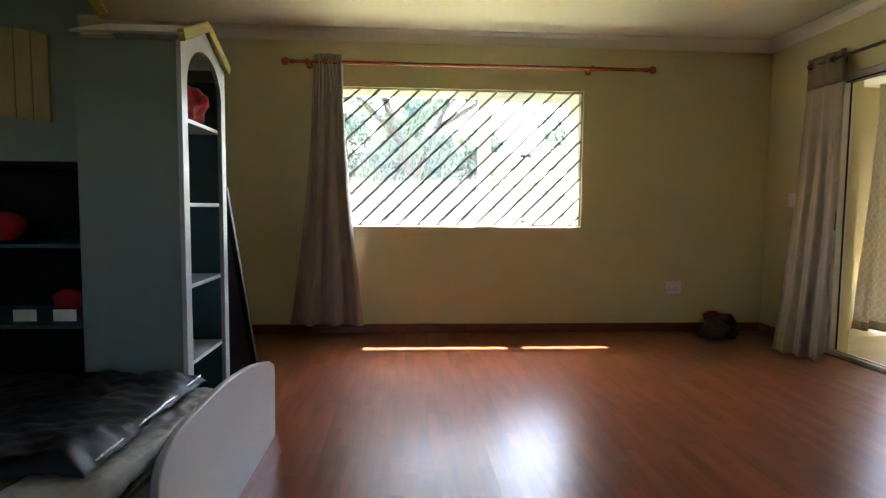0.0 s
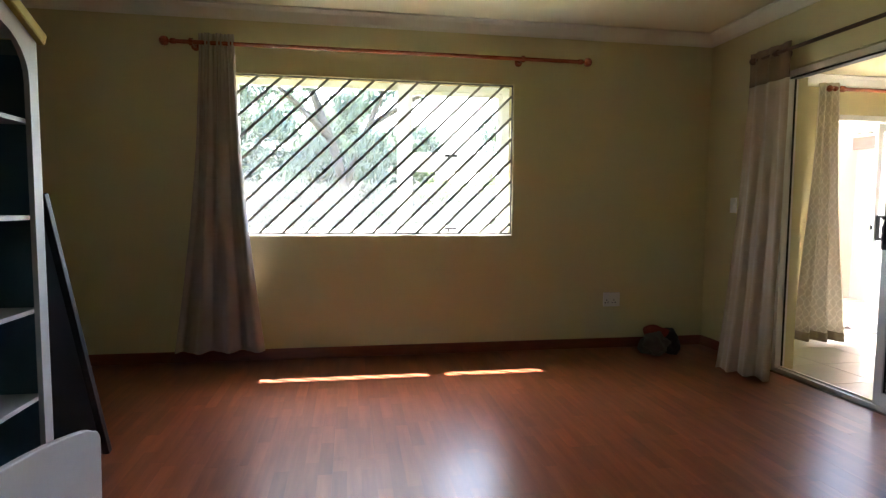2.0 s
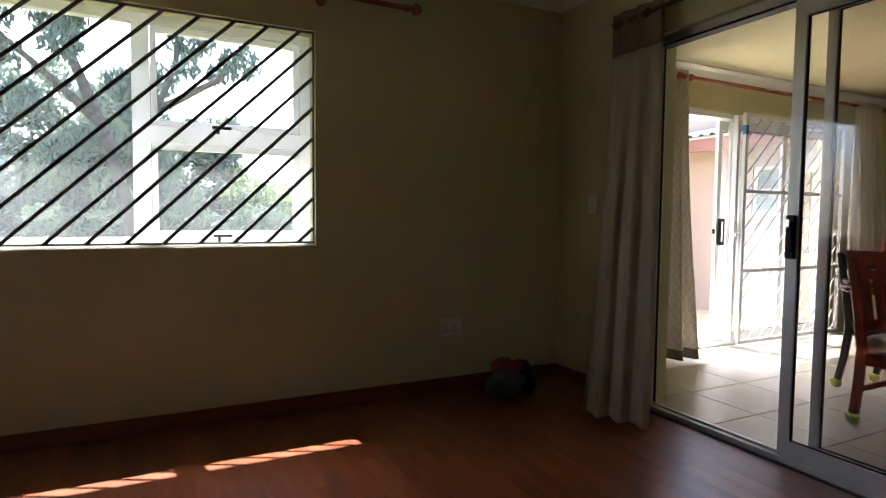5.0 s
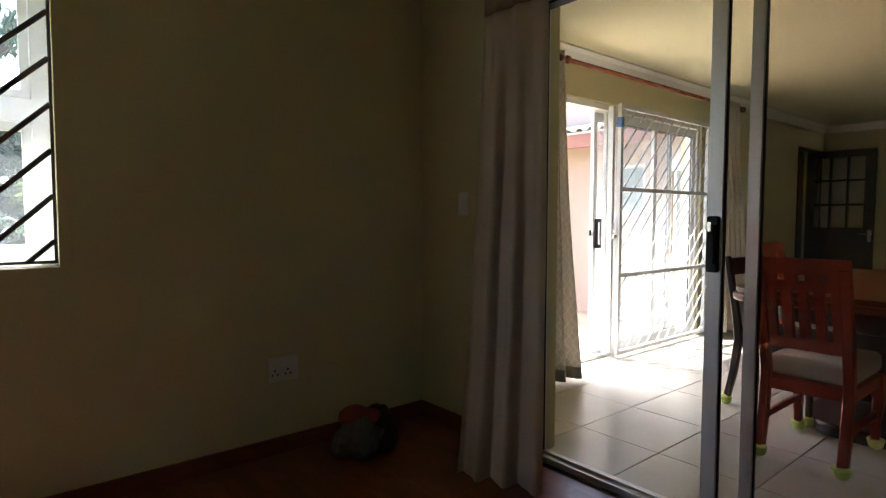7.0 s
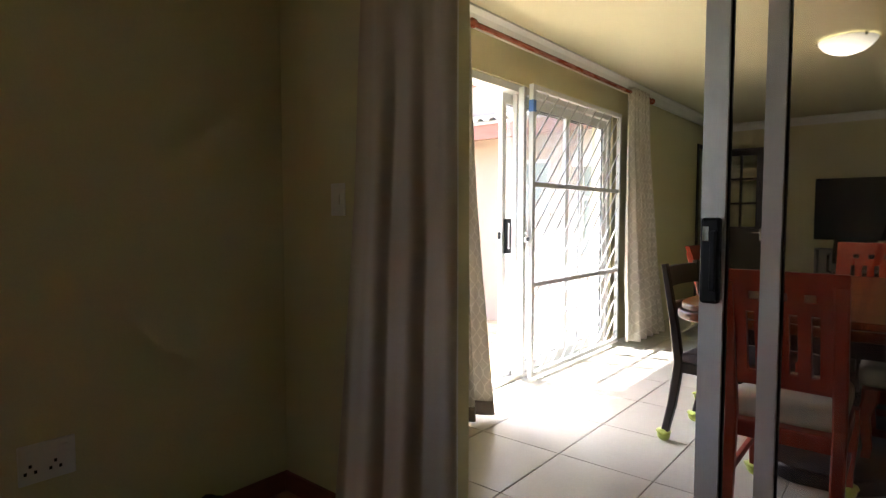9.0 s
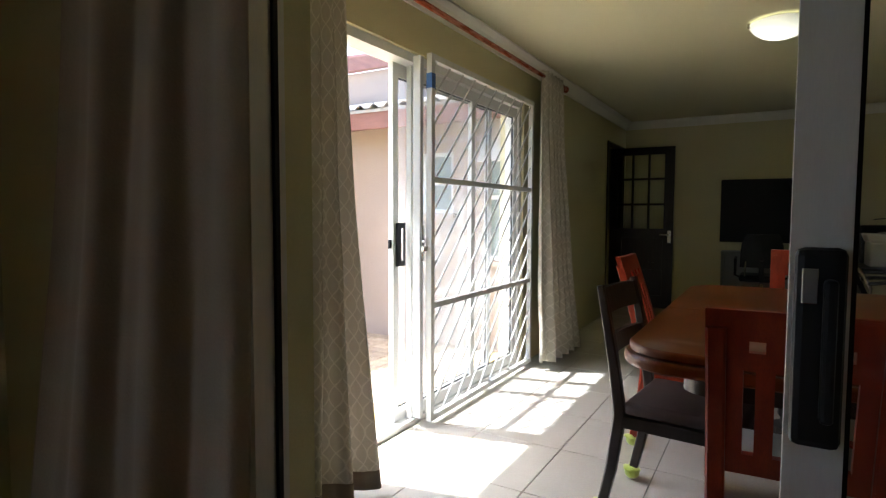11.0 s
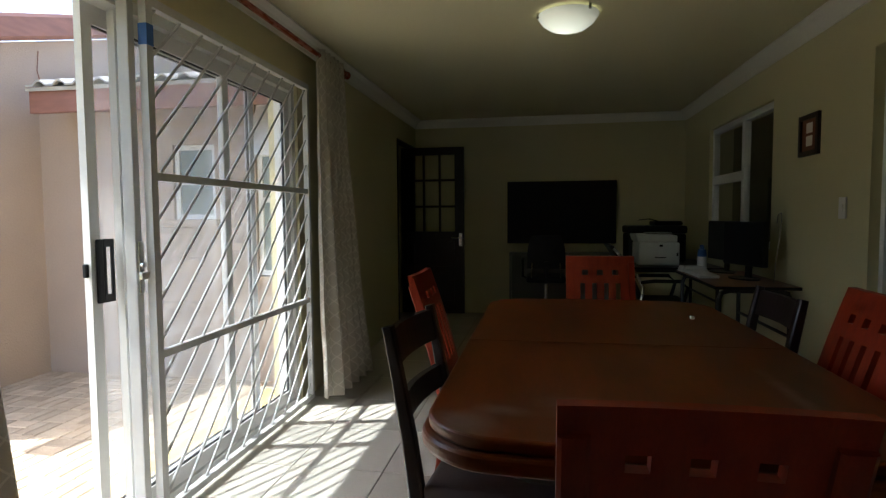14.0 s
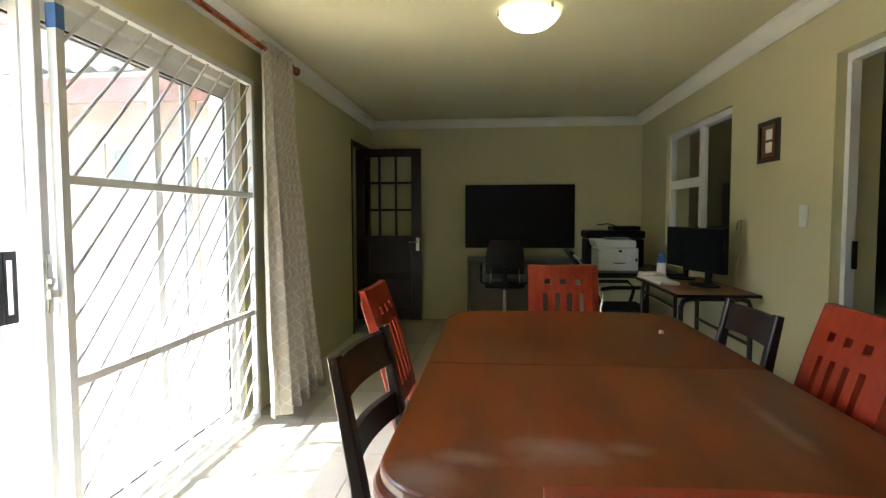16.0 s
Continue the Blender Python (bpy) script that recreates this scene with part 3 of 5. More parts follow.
p = part("pane", box(wx0 + 0.048, 1.117, 5.848, 5.852, wz0 + 0.048, wz1 - 0.048), DUSTY, win)
p.visible_shadow = False
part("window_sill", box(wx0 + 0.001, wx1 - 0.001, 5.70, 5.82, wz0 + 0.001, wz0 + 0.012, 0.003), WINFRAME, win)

bars = structure(thing("window_2", "dark steel diagonal burglar bars inside the window", "burglar bars", (0.94, 5.72, 0.957)), "dark steel diagonal burglar bars set inside the window", "burglar bars")
by = 5.712
part("bar_frame", holed(wx0 + 0.003, wx1 - 0.003, wz0 + 0.014, wz1 - 0.003, by - 0.006, by + 0.006, [(wx0 + 0.014, wx1 - 0.014, wz0 + 0.026, wz1 - 0.014)], xz(0)), BARPAINT, bars)
SLOPE = 0.993
run = (wz1 - wz0) / SLOPE
x = 0.042 - 0.1725 * 14
while x < wx1:
    a, b = max(x, wx0 + 0.012), min(x + run, wx1 - 0.012)
    if b - a > 0.03:
        za, zb = wz0 + 0.018 + (a - x) * SLOPE, wz0 + 0.012 + (b - x) * SLOPE
        part("bar", beam([(a, by, za), (b, by, min(zb, wz1 - 0.008))], 0.010, 0.019, side=(0, 1, 0)), BARPAINT, bars)
    x += 0.1725

# ---- sliding door between the rooms ----
sd = structure(thing("door_1", "open aluminium sliding door with two glass panels", "sliding door", (3.87, 3.98, 0)), "open satin aluminium sliding door with two glass panels", "sliding door")
sy0, sy1, _, sz1 = SLIDE
part("door_frame", holed(sy0 + 0.002, sy1 - 0.002, 0.0, sz1 - 0.002, 3.815, 3.895, [(sy0 + 0.035, sy1 - 0.035, 0.028, sz1 - 0.045)], yz(0)), ALU, sd)
part("track", box(3.845, 3.855, sy0 + 0.04, sy1 - 0.04, 0.028, 0.04), ALU, sd)


def glazed_leaf(a, b, x, label, axis="y", z0=0.03, z1=2.12, stile=0.07, rail=0.08, thick=0.034, mat=None, parent=None, low=None, glass=None):
    mat = mat or ALU
    pl = yz(0) if axis == "y" else xz(0)
    leaf = part("leaf", holed(a, b, z0, z1, x - thick / 2, x + thick / 2, [(a + stile, b - stile, z0 + (low or rail), z1 - rail)], pl), mat, parent, label)
    if axis == "y":
        g = box(x - 0.003, x + 0.003, a + stile - 0.004, b - stile + 0.004, z0 + (low or rail) - 0.004, z1 - rail + 0.004)
    else:
        g = box(a + stile - 0.004, b - stile + 0.004, x - 0.003, x + 0.003, z0 + (low or rail) - 0.004, z1 - rail + 0.004)
    p = part("pane", g, glass or GLASS, leaf)
    p.visible_shadow = glass is not None
    u0, u1, v0, v1 = a + stile + 0.0005, b - stile - 0.0005, z0 + (low or rail) + 0.0005, z1 - rail - 0.0005
    part("gasket", holed(u0, u1, v0, v1, x - 0.006, x + 0.006, [(u0 + 0.005, u1 - 0.005, v0 + 0.005, v1 - 0.005)], pl), BLACKPLASTIC, leaf, "thin black glazing gasket")
    return leaf


leaf_a = glazed_leaf(3.12, 4.068, 3.836, "sliding leaf with black handle", parent=sd, stile=0.052, glass=DOORGLASS)
leaf_b = glazed_leaf(3.10, 3.948, 3.874, "fixed leaf", parent=sd, stile=0.04, glass=DOORGLASS)
bm = box(3.800, 3.822, 4.02, 4.064, 0.955, 1.155, 0.008)
box(3.786, 3.806, 4.028, 4.040, 0.985, 1.125, 0.004, bm)
part("handle", bm, BLACKPLASTIC, leaf_a, "black plastic pull handle with key lock")
part("lock_plate", box(3.797, 3.801, 4.044, 4.058, 1.10, 1.135, 0.001), CHROME, leaf_a)
# Dark strip put in for the shaded track gap under the head.
part("head_gap_strip", box(3.823, 3.887, 4.07, 4.852, 2.112, 2.1235), BLACKPLASTIC, sd, "dark strip for the track gap under the head")
part("jamb_seal", box(3.862, 3.872, 4.846, 4.854, 0.03, 2.111), BLACKPLASTIC, sd, "dark brush seal")
part("keeper", box(3.80, 3.806, 4.852, 4.862, 0.98, 1.13, 0.002), BLACKPLASTIC, sd, "black latch keeper strip")

# ---- courtyard sliding door and security gate ----
sl = structure(thing("door_2", "open white sliding patio door with clear glass", "patio door", (6.1, 5.86, 0)), "half open white aluminium sliding patio door", "patio door")
gx0, gx1, _, gz1 = GATE
part("door_frame", holed(gx0 + 0.002, gx1 - 0.002, -0.01, gz1 - 0.002, 5.80, 5.92, [(gx0 + 0.04, gx1 - 0.045, 0.03, gz1 - 0.05)], xz(0)), WHITE, sl)
pa = glazed_leaf(5.652, 6.88, 5.875, "sliding leaf with black handle", "x", 0.032, 2.0, 0.048, 0.07, 0.03, WHITE, sl, glass=PATIOGLASS)
pb = glazed_leaf(5.762, 7.25, 5.832, "fixed leaf", "x", 0.032, 2.0, 0.062, 0.07, 0.03, WHITE, sl, glass=PATIOGLASS)
part("mullion", box(6.49, 6.545, 5.816, 5.848, 0.10, 1.93, 0.004), WHITE, pb)
bm = box(5.672, 5.700, 5.846, 5.86, 0.90, 1.14, 0.005)
part("handle", bm, BLACKPLASTIC, pa, "black pull handle")
bm = holed(5.704, 5.756, 0.90, 1.14, 5.850, 5.858, [(5.716, 5.744, 0.93, 1.11)], xz(0))
part("handle", bm, BLACKPLASTIC, pa, "black outer pull handle")
part("strike", box(5.637, 5.654, 5.87, 5.885, 1.0, 1.05, 0.003), BLACKPLASTIC, pa)

gate = structure(thing("gate_1", "white steel trellis security gate with diagonal bars, closed half", "security gate", (6.55, 5.71, 0)), "white steel security gate with diagonal bars", "security gate")
ga, gb, gz0, gzt, gy = 5.778, 7.29, 0.03, 2.055, 5.71
part("gate_frame", holed(ga, gb, gz0, gzt, gy - 0.016, gy + 0.016, [(ga + 0.036, gb - 0.03, gz0 + 0.03, gzt - 0.035)], xz(0)), GATEPAINT, gate)
for z in (0.68, 1.378):
    part("cross_bar", box(ga + 0.036, gb - 0.03, gy - 0.012, gy + 0.012, z - 0.016, z + 0.016, 0.003), GATEPAINT, gate)
levels = [gz0 + 0.03, 0.664, 0.696, 1.362, 1.394, gzt - 0.035]
x = 5.903 - 0.157 * 14
while x < gb:
    for za, zb in ((levels[0], levels[1]), (levels[2], levels[3]), (levels[4], levels[5])):
        a, b = max(x + za - gz0, ga + 0.036), min(x + zb - gz0, gb - 0.03)
        if b - a > 0.02:
            part("bar", rod((a, gy, gz0 + a - x), (b, gy, gz0 + b - x), 0.0062, n=8), GATEPAINT, gate)
    x += 0.157
bm = box(5.74, 5.775, 5.742, 5.79, 0.05, 2.04, 0.004)
part("lock_post", bm, GATEPAINT, gate)
bm = box(5.745, 5.772, 5.732, 5.741, 0.93, 1.13, 0.004)
box(5.736, 5.80, 5.715, 5.732, 0.985, 1.012, 0.003, bm)
rod((5.758, 5.722, 1.04), (5.758, 5.742, 1.04), 0.012, bm)
part("latch", bm, CHROME, gate, "steel slam latch")
part("tape", box(ga - 0.002, ga + 0.038, gy - 0.019, gy + 0.019, 1.87, 1.95, 0.002), BLUE, gate, "strip of blue tape")

# ---- ceiling light ----
BOWL = glow("lit_frosted_glass", (0.95, 0.93, 0.72), 1.0)
bn, bl = BOWL.node_tree.nodes, BOWL.node_tree.links
btc, bmp, bgr, bmr = bn.new("ShaderNodeTexCoord"), bn.new("ShaderNodeMapping"), bn.new("ShaderNodeTexGradient"), bn.new("ShaderNodeMapRange")
bgr.gradient_type = "SPHERICAL"
bmp.vector_type = "TEXTURE"
bmp.inputs["Location"].default_value = (7.27, 4.10, 2.30)
bmp.inputs["Scale"].default_value = (0.2, 0.2, 0.2)
bmr.inputs["To Min"].default_value, bmr.inputs["To Max"].default_value = 0.04, 0.28
bl.new(btc.outputs["Object"], bmp.inputs["Vector"])
bl.new(bmp.outputs["Vector"], bgr.inputs["Vector"])
bl.new(bgr.outputs["Fac"], bmr.inputs["Value"])
bl.new(bmr.outputs["Result"], bn["Principled BSDF"].inputs["Emission Strength"])
lamp = thing("ceiling_light", "round frosted glass ceiling light, switched on", "ceiling light", (7.27, 4.08, C2))
bm = bmesh.new()
prof = [(0.0, -0.112), (0.052, -0.107), (0.104, -0.09), (0.147, -0.06), (0.172, -0.026), (0.175, -0.014)]
rings = [[bm.verts.new((7.27 + r * math.cos(a * math.pi / 20), 4.08 + r * math.sin(a * math.pi / 20), C2 + z)) for a in range(40)] for r, z in prof[1:]]
c = bm.verts.new((7.27, 4.08, C2 - 0.112))
for a in range(40):
    bm.faces.new((c, rings[0][(a + 1) % 40], rings[0][a]))
    for r0, r1 in zip(rings, rings[1:]):
        bm.faces.new((r0[a], r0[(a + 1) % 40], r1[(a + 1) % 40], r1[a]))
part("glass_bowl", bm, BOWL, lamp, "frosted alabaster glass bowl", smooth=True)
part("mount", rod((7.27, 4.08, C2 - 0.02), (7.27, 4.08, C2 - 0.001), 0.14, n=32), WHITE, lamp)
for k in range(3):
    a = math.radians(100 + 120 * k)
    x, y = 7.27 + 0.176 * math.cos(a), 4.08 + 0.176 * math.sin(a)
    part("clip", box(x - 0.008, x + 0.008, y - 0.008, y + 0.008, C2 - 0.03, C2 - 0.001, 0.002), CHROME, lamp)

# ---- curtain rods ----


def curtain_rod(name, label, p, q, wall, wall_dir, material, finial=0.035, r=0.015, brackets=()):
    p, q = Vector(p), Vector(q)
    t = thing(name, label, "curtain rod", p)
    part("pole", rod(p, q, r, n=16), material, t, smooth=False)
    d = (q - p).normalized()
    for e, s in ((p, -1), (q, 1)):
        bm = rod(e, e + d * s * 0.03, r * 1.35, n=16)
        rod(e + d * s * 0.03, e + d * s * 0.045, r * 0.8, bm, n=16)
        ball(e + d * s * (0.045 + finial * 0.85), finial, bm)
        part("finial", bm, material, t, smooth=True)
    for f in brackets:
        c = p.lerp(q, f)
        w = Vector((c.x if wall_dir[0] == 0 else wall, c.y if wall_dir[1] == 0 else wall, c.z))
        bm = rod(w, c, 0.011, n=10)
        rod(w, w - Vector((*wall_dir, 0)) * 0.012, 0.03, bm, n=16)
        own = rod(c - d * 0.012, c + d * 0.012, r * 1.7, n=16)
        merge(bm, own)
        part("bracket", bm, material, t)
    return t


curtain_rod("curtain_rod", "varnished mahogany curtain pole with ball finials above the window", (-0.48, 5.56, 2.345), (2.53, 5.56, 2.345), N1 - 0.001, (0, 1), MAHOGANY, brackets=(0.035, 0.847))
curtain_rod("curtain_rod", "dark stained curtain pole above the sliding door", (3.68, 2.70, 2.275), (3.68, 4.98, 2.275), E1 - 0.001, (1, 0), DARKROD, r=0.013, finial=0.03, brackets=(0.05, 0.93))
curtain_rod("curtain_rod", "reddish mahogany curtain pole above the patio door", (4.96, 5.64, 2.25), (7.80, 5.64, 2.25), N2 - 0.001, (0, 1), MAHOGANY, r=0.016, finial=0.03, brackets=(0.02, 0.985))

# ---- curtains ----
cu = thing("curtain", "taupe satin curtain gathered at the window's edge", "curtain", (-0.22, 5.56, 0.03))
hang("panel", cloth((-0.325, 5.56), (-0.085, 5.56), (-0.53, 5.53), (0.10, 5.53), 2.41, 0.11, 3, 0.016, 0.04, 3, (0, 1), nu=200, nv=60, pleats=9), TAUPE, cu)
cu = thing("curtain", "cream curtain with brown top band beside the sliding door", "curtain", (3.6, 4.95, 0.0))
hang("panel", cloth((3.67, 5.07), (3.69, 4.70), (3.41, 4.96), (3.56, 4.60), 2.33, 0.012, 3, 0.016, 0.024, 11, (0.9, 0.43), v_from=0.105), CREAMCLOTH, cu)
hang("top_band", cloth((3.67, 5.07), (3.69, 4.70), (3.41, 4.96), (3.56, 4.60), 2.33, 0.012, 3, 0.016, 0.024, 11, (0.9, 0.43), v_to=0.105, nv=6), BROWNCLOTH, cu, "brown top band with rod pocket")
cu = thing("curtain", "beige trellis-pattern curtain hanging by the patio door", "curtain", (4.9, 5.6, 0.0), group="patio door curtains")
args = dict(folds=3, amp_top=0.02, amp_low=0.035, seed=21, depth_axis=(0, 1))
hang("panel", cloth((4.80, 5.66), (4.98, 5.64), (4.60, 5.60), (5.05, 5.51), 2.30, 0.03, v_to=0.965, **args), LATTICE, cu)
hang("hem", cloth((4.80, 5.66), (4.98, 5.64), (4.60, 5.60), (5.05, 5.51), 2.30, 0.03, v_from=0.965, nv=3, **args), HEM, cu, "plain grey-brown hem band")
cu = thing("curtain", "beige trellis-pattern curtain hanging beside the gate", "curtain", (7.6, 5.6, 0.0), group="patio door curtains")
hang("panel", cloth((7.30, 5.63), (7.72, 5.63), (7.18, 5.55), (7.92, 5.535), 2.29, 0.06, 5, 0.024, 0.045, 5, (0, 1), nu=180), LATTICE, cu)

# ---- sockets and switches ----


def plate(name, label, category, c, normal, w, h, build):
    n = Vector(normal)
    s = Vector((0, 0, 1)).cross(n)
    t = thing(name, label, category, c)
    c = Vector(c)

    def local(a0, a1, d0, d1, z0, z1, bevel):
        p, q = c + s * a0 + n * d0, c + s * a1 + n * d1
        return box(min(p.x, q.x), max(p.x, q.x), min(p.y, q.y), max(p.y, q.y), c.z + z0, c.z + z1, bevel)

    part("plate", local(-w / 2, w / 2, 0.0005, 0.010, -h / 2, h / 2, 0.003), SOCKET, t)
    for pn, a0, a1, d1, z0, z1, m in build:
        part(pn, local(a0, a1, 0.010, d1, z0, z1, 0.0), m, t)


plate("wall_socket", "white double plug socket on the wall", "socket", (2.925, N1, 0.416), (0, -1, 0), 0.15, 0.12,
      [("rocker", 0.035, 0.055, 0.014, 0.015, 0.04, SOCKET), ("rocker", -0.055, -0.035, 0.014, 0.015, 0.04, SOCKET)] +
      [("slot", a - 0.004, a + 0.004, 0.0106, z - 0.005, z + 0.005, BLACKPLASTIC) for a, z in ((-0.045, -0.005), (-0.058, -0.025), (-0.032, -0.025), (0.02, -0.005), (0.007, -0.025), (0.033, -0.025))])
plate("light_switch", "white light switch on the wall", "light switch", (E1, 5.33, 1.22), (-1, 0, 0), 0.075, 0.12, [("rocker", -0.015, 0.015, 0.014, -0.02, 0.02, SOCKET)])
plate("light_switch", "white light switch on the cream wall", "light switch", (7.30, S2, 1.245), (0, 1, 0), 0.075, 0.12, [("rocker", -0.015, 0.015, 0.014, -0.02, 0.02, SOCKET)])
plate("wall_socket", "white plug socket low on the wall", "socket", (8.55, N2, 0.42), (0, -1, 0), 0.09, 0.11, [("rocker", -0.01, 0.01, 0.014, 0.015, 0.035, SOCKET)])

# ---- dining table ----
tb = thing("dining_table", "large worn red-brown wooden dining table", "dining table", (5.9, 3.95, 0))


def table_outline(x0, x1, y0, y1, bow, r, n=20):
    pts = []
    cx, cy = (x0 + x1) / 2, (y0 + y1) / 2
    hx, hy = (x1 - x0) / 2, (y1 - y0) / 2
    for sx, sy, a0 in ((1, 1, 0), (-1, 1, 90), (-1, -1, 180), (1, -1, 270)):
        for k in range(n + 1):
            a = math.radians(a0 + 90 * k / n)
            pts.append((cx + sx * (hx - r) + r * math.cos(a), cy + sy * (hy - r) + r * math.sin(a)))
    out = []
    for i, (x, y) in enumerate(pts):
        x2, y2 = pts[(i + 1) % len(pts)]
        out.append((x, y))
        if math.hypot(x2 - x, y2 - y) > 0.3:
            for k in range(1, 8):
                out.append((x + (x2 - x) * k / 8, y + (y2 - y) * k / 8))
    return [(x + (1 if x > cx else -1) * bow * (1 - ((y - cy) / hy) ** 2) * (abs(x - cx) / hx) ** 6, y) for x, y in out]


for side in (1, -1):
    bm = outline(table_outline(4.96, 6.86, 3.42, 4.49, 0.03, 0.16), 0.742, 0.772, 0.009)
    cut = 5.8418 if side > 0 else 5.8382
    r = bmesh.ops.bisect_plane(bm, geom=bm.verts[:] + bm.edges[:] + bm.faces[:], plane_co=(cut, 0, 0), plane_no=(1, 0, 0), clear_inner=side > 0, clear_outer=side < 0)
    bmesh.ops.holes_fill(bm, edges=[e for e in bm.edges if e.is_boundary])
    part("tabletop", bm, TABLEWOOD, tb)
part("edge_moulding", outline(table_outline(4.945, 6.875, 3.405, 4.505, 0.03, 0.17), 0.700, 0.7405, 0.014), TABLEWOOD, tb)
part("apron", outline(table_outline(5.12, 6.70, 3.58, 4.33, 0.0, 0.1), 0.60, 0.70), DARKWOOD, tb)
for cx in (5.50, 6.32):
    bm = rod((cx, 3.95, 0.09), (cx, 3.95, 0.60), 0.07, n=20)
    for z, r in ((0.14, 0.105), (0.30, 0.085), (0.50, 0.095)):
        rod((cx, 3.95, z - 0.03), (cx, 3.95, z + 0.03), r, bm, n=20)
    part("pedestal", bm, DARKWOOD, tb)
part("plinth", outline(table_outline(5.28, 6.54, 3.66, 4.24, 0.08, 0.2), 0.0, 0.07, 0.015), DARKWOOD, tb, "dark low plinth")
scrap = thing("paper_scrap", "tiny white scrap on the tabletop", "scrap", (6.36, 3.597, 0.772))
part("scrap", box(6.35, 6.37, 3.59, 3.605, 0.773, 0.786, 0.002), PAPER, scrap)

# ---- chairs ----


def tennis_ball(name, c, parent):
    bm = ball(c, 0.033, scale=(1, 1, 0.95), sub=3)
    for v in bm.verts:
        d = v.co - Vector(c)
        if d.z > 0.012:
            v.co += Vector((d.x, d.y, 0)) * (0.35 + 0.5 * noise.noise(v.co * 60)) + Vector((0, 0, 0.012 * noise.noise(v.co * 90)))
    part(name, bm, TENNIS, parent, "cut tennis ball foot cover", smooth=True)


def red_chair(pad, w=0.385, hole_gap=0.084, slot_gap=0.066, border=False):
    """Faces +y with its back at y = 0; feet at z = 0."""
    t = thing("dining_chair", "red-stained wooden dining chair with slotted back", "chair", group="red chairs round the table")

    def curve(z):
        return -0.15 * max(0, (z - 0.40) / 0.56) ** 1.35

    def back(u, v, q):
        return (u, curve(v) + q + 0.012 - 0.04 * (u / w) ** 2, v)

    for s in (-1, 1):
        x = s * (w / 2 - 0.022)
        zs = [0.42, 0.50, 0.60, 0.72, 0.84, 0.93]
        part("leg", beam([(x, -0.06, 0.02), (x, -0.025, 0.2)] + [(x, curve(z) - 0.008 * (z > 0.45), z) for z in zs], 0.044, [0.04, 0.045, 0.05, 0.048, 0.042, 0.036, 0.03, 0.026]), REDWOOD, t)
        part("leg", beam([(x, 0.46, 0.02), (x, 0.445, 0.12), (x * 1.03, 0.465, 0.26), (x, 0.44, 0.34), (x, 0.44, 0.387)], [0.035, 0.036, 0.05, 0.06, 0.06], [0.035, 0.036, 0.05, 0.06, 0.06]), REDWOOD, t)
        tennis_ball("foot_cover", (x, -0.06, 0.032), t)
        tennis_ball("foot_cover", (x, 0.46, 0.032), t)
        part("side_rail", beam([(x, 0.0, 0.19), (x, 0.43, 0.19)], 0.02, 0.032), REDWOOD, t)
    holes = []
    for k in range(4):
        cx = (k - 1.5) * slot_gap
        holes.append((cx - 0.013, cx + 0.013, 0.595, 0.822))
    for k in range(3):
        cx = (k - 1) * hole_gap
        holes.append((cx - 0.017, cx + 0.017, 0.868, 0.897))
    us, zs = [-w / 2 + 0.02 * i for i in range(1, 20)], [0.54 + 0.03 * i for i in range(15)]
    if border:
        for u0, u1, v0, v1 in ((-w / 2, w / 2, 0.943, 0.975), (-w / 2, -w / 2 + 0.035, 0.545, 0.942), (w / 2 - 0.035, w / 2, 0.545, 0.942)):
            part("back_border", holed(u0, u1, v0, v1, -0.022, 0.022, [], back, extra_u=[u0 + (u1 - u0) * i / 8 for i in range(1, 8)], extra_v=zs), REDWOOD, t, "proud border of the back")
    part("backrest", holed(-w / 2, w / 2, 0.54, 0.972, -0.013, 0.013, holes, back, extra_u=us, extra_v=zs), REDWOOD, t)
    part("seat_frame", box(-w / 2 + 0.005, w / 2 - 0.005, 0.0, 0.475, 0.325, 0.388, 0.008), REDWOOD, t)
    part("seat", box(-w / 2 + 0.012, w / 2 - 0.012, 0.03, 0.49, 0.389, 0.492, 0.032, segments=4), pad, t, "cream upholstered seat pad", smooth=True)
    return t


def dark_chair():
    t = thing("dining_chair", "near-black wooden ladder-back chair with brown leather seat", "chair", group="dark chairs round the table")
    w = 0.43

    def curve(z):
        return -0.085 * max(0, (z - 0.42) / 0.5) ** 1.2

    for s in (-1, 1):
        x = s * (w / 2 - 0.02)
        part("leg", beam([(x, -0.07, 0.02), (x, -0.03, 0.2), (x, 0.0, 0.42), (x, curve(0.6), 0.6), (x, curve(0.78), 0.78), (x, curve(0.915), 0.915)], 0.034, [0.034, 0.04, 0.046, 0.04, 0.034, 0.028]), DARKWOOD, t)
        part("leg", beam([(x, 0.40, 0.02), (x, 0.395, 0.42)], [0.03, 0.038], [0.03, 0.038]), DARKWOOD, t)
        tennis_ball("foot_cover", (x, -0.07, 0.032), t)
        tennis_ball("foot_cover", (x, 0.40, 0.032), t)
    for z0, z1 in ((0.80, 0.90), (0.645, 0.715)):
        part("back_slat", holed(-w / 2 + 0.03, w / 2 - 0.03, z0, z1, -0.010, 0.010, [], lambda u, v, q: (u, curve(v) + q - 0.025 * math.cos(u / w * math.pi), v), extra_u=[-0.15 + 0.03 * i for i in range(11)], extra_v=[(z0 + z1) / 2]), DARKWOOD, t)
    part("seat_frame", box(-w / 2 + 0.004, w / 2 - 0.004, 0.0, 0.415, 0.375, 0.425, 0.005), DARKWOOD, t)
    part("seat", box(-w / 2 + 0.004, w / 2 - 0.004, 0.012, 0.43, 0.4265, 0.478, 0.02, segments=3), LEATHER, t, "dark brown leather seat pad", smooth=True)
    return t


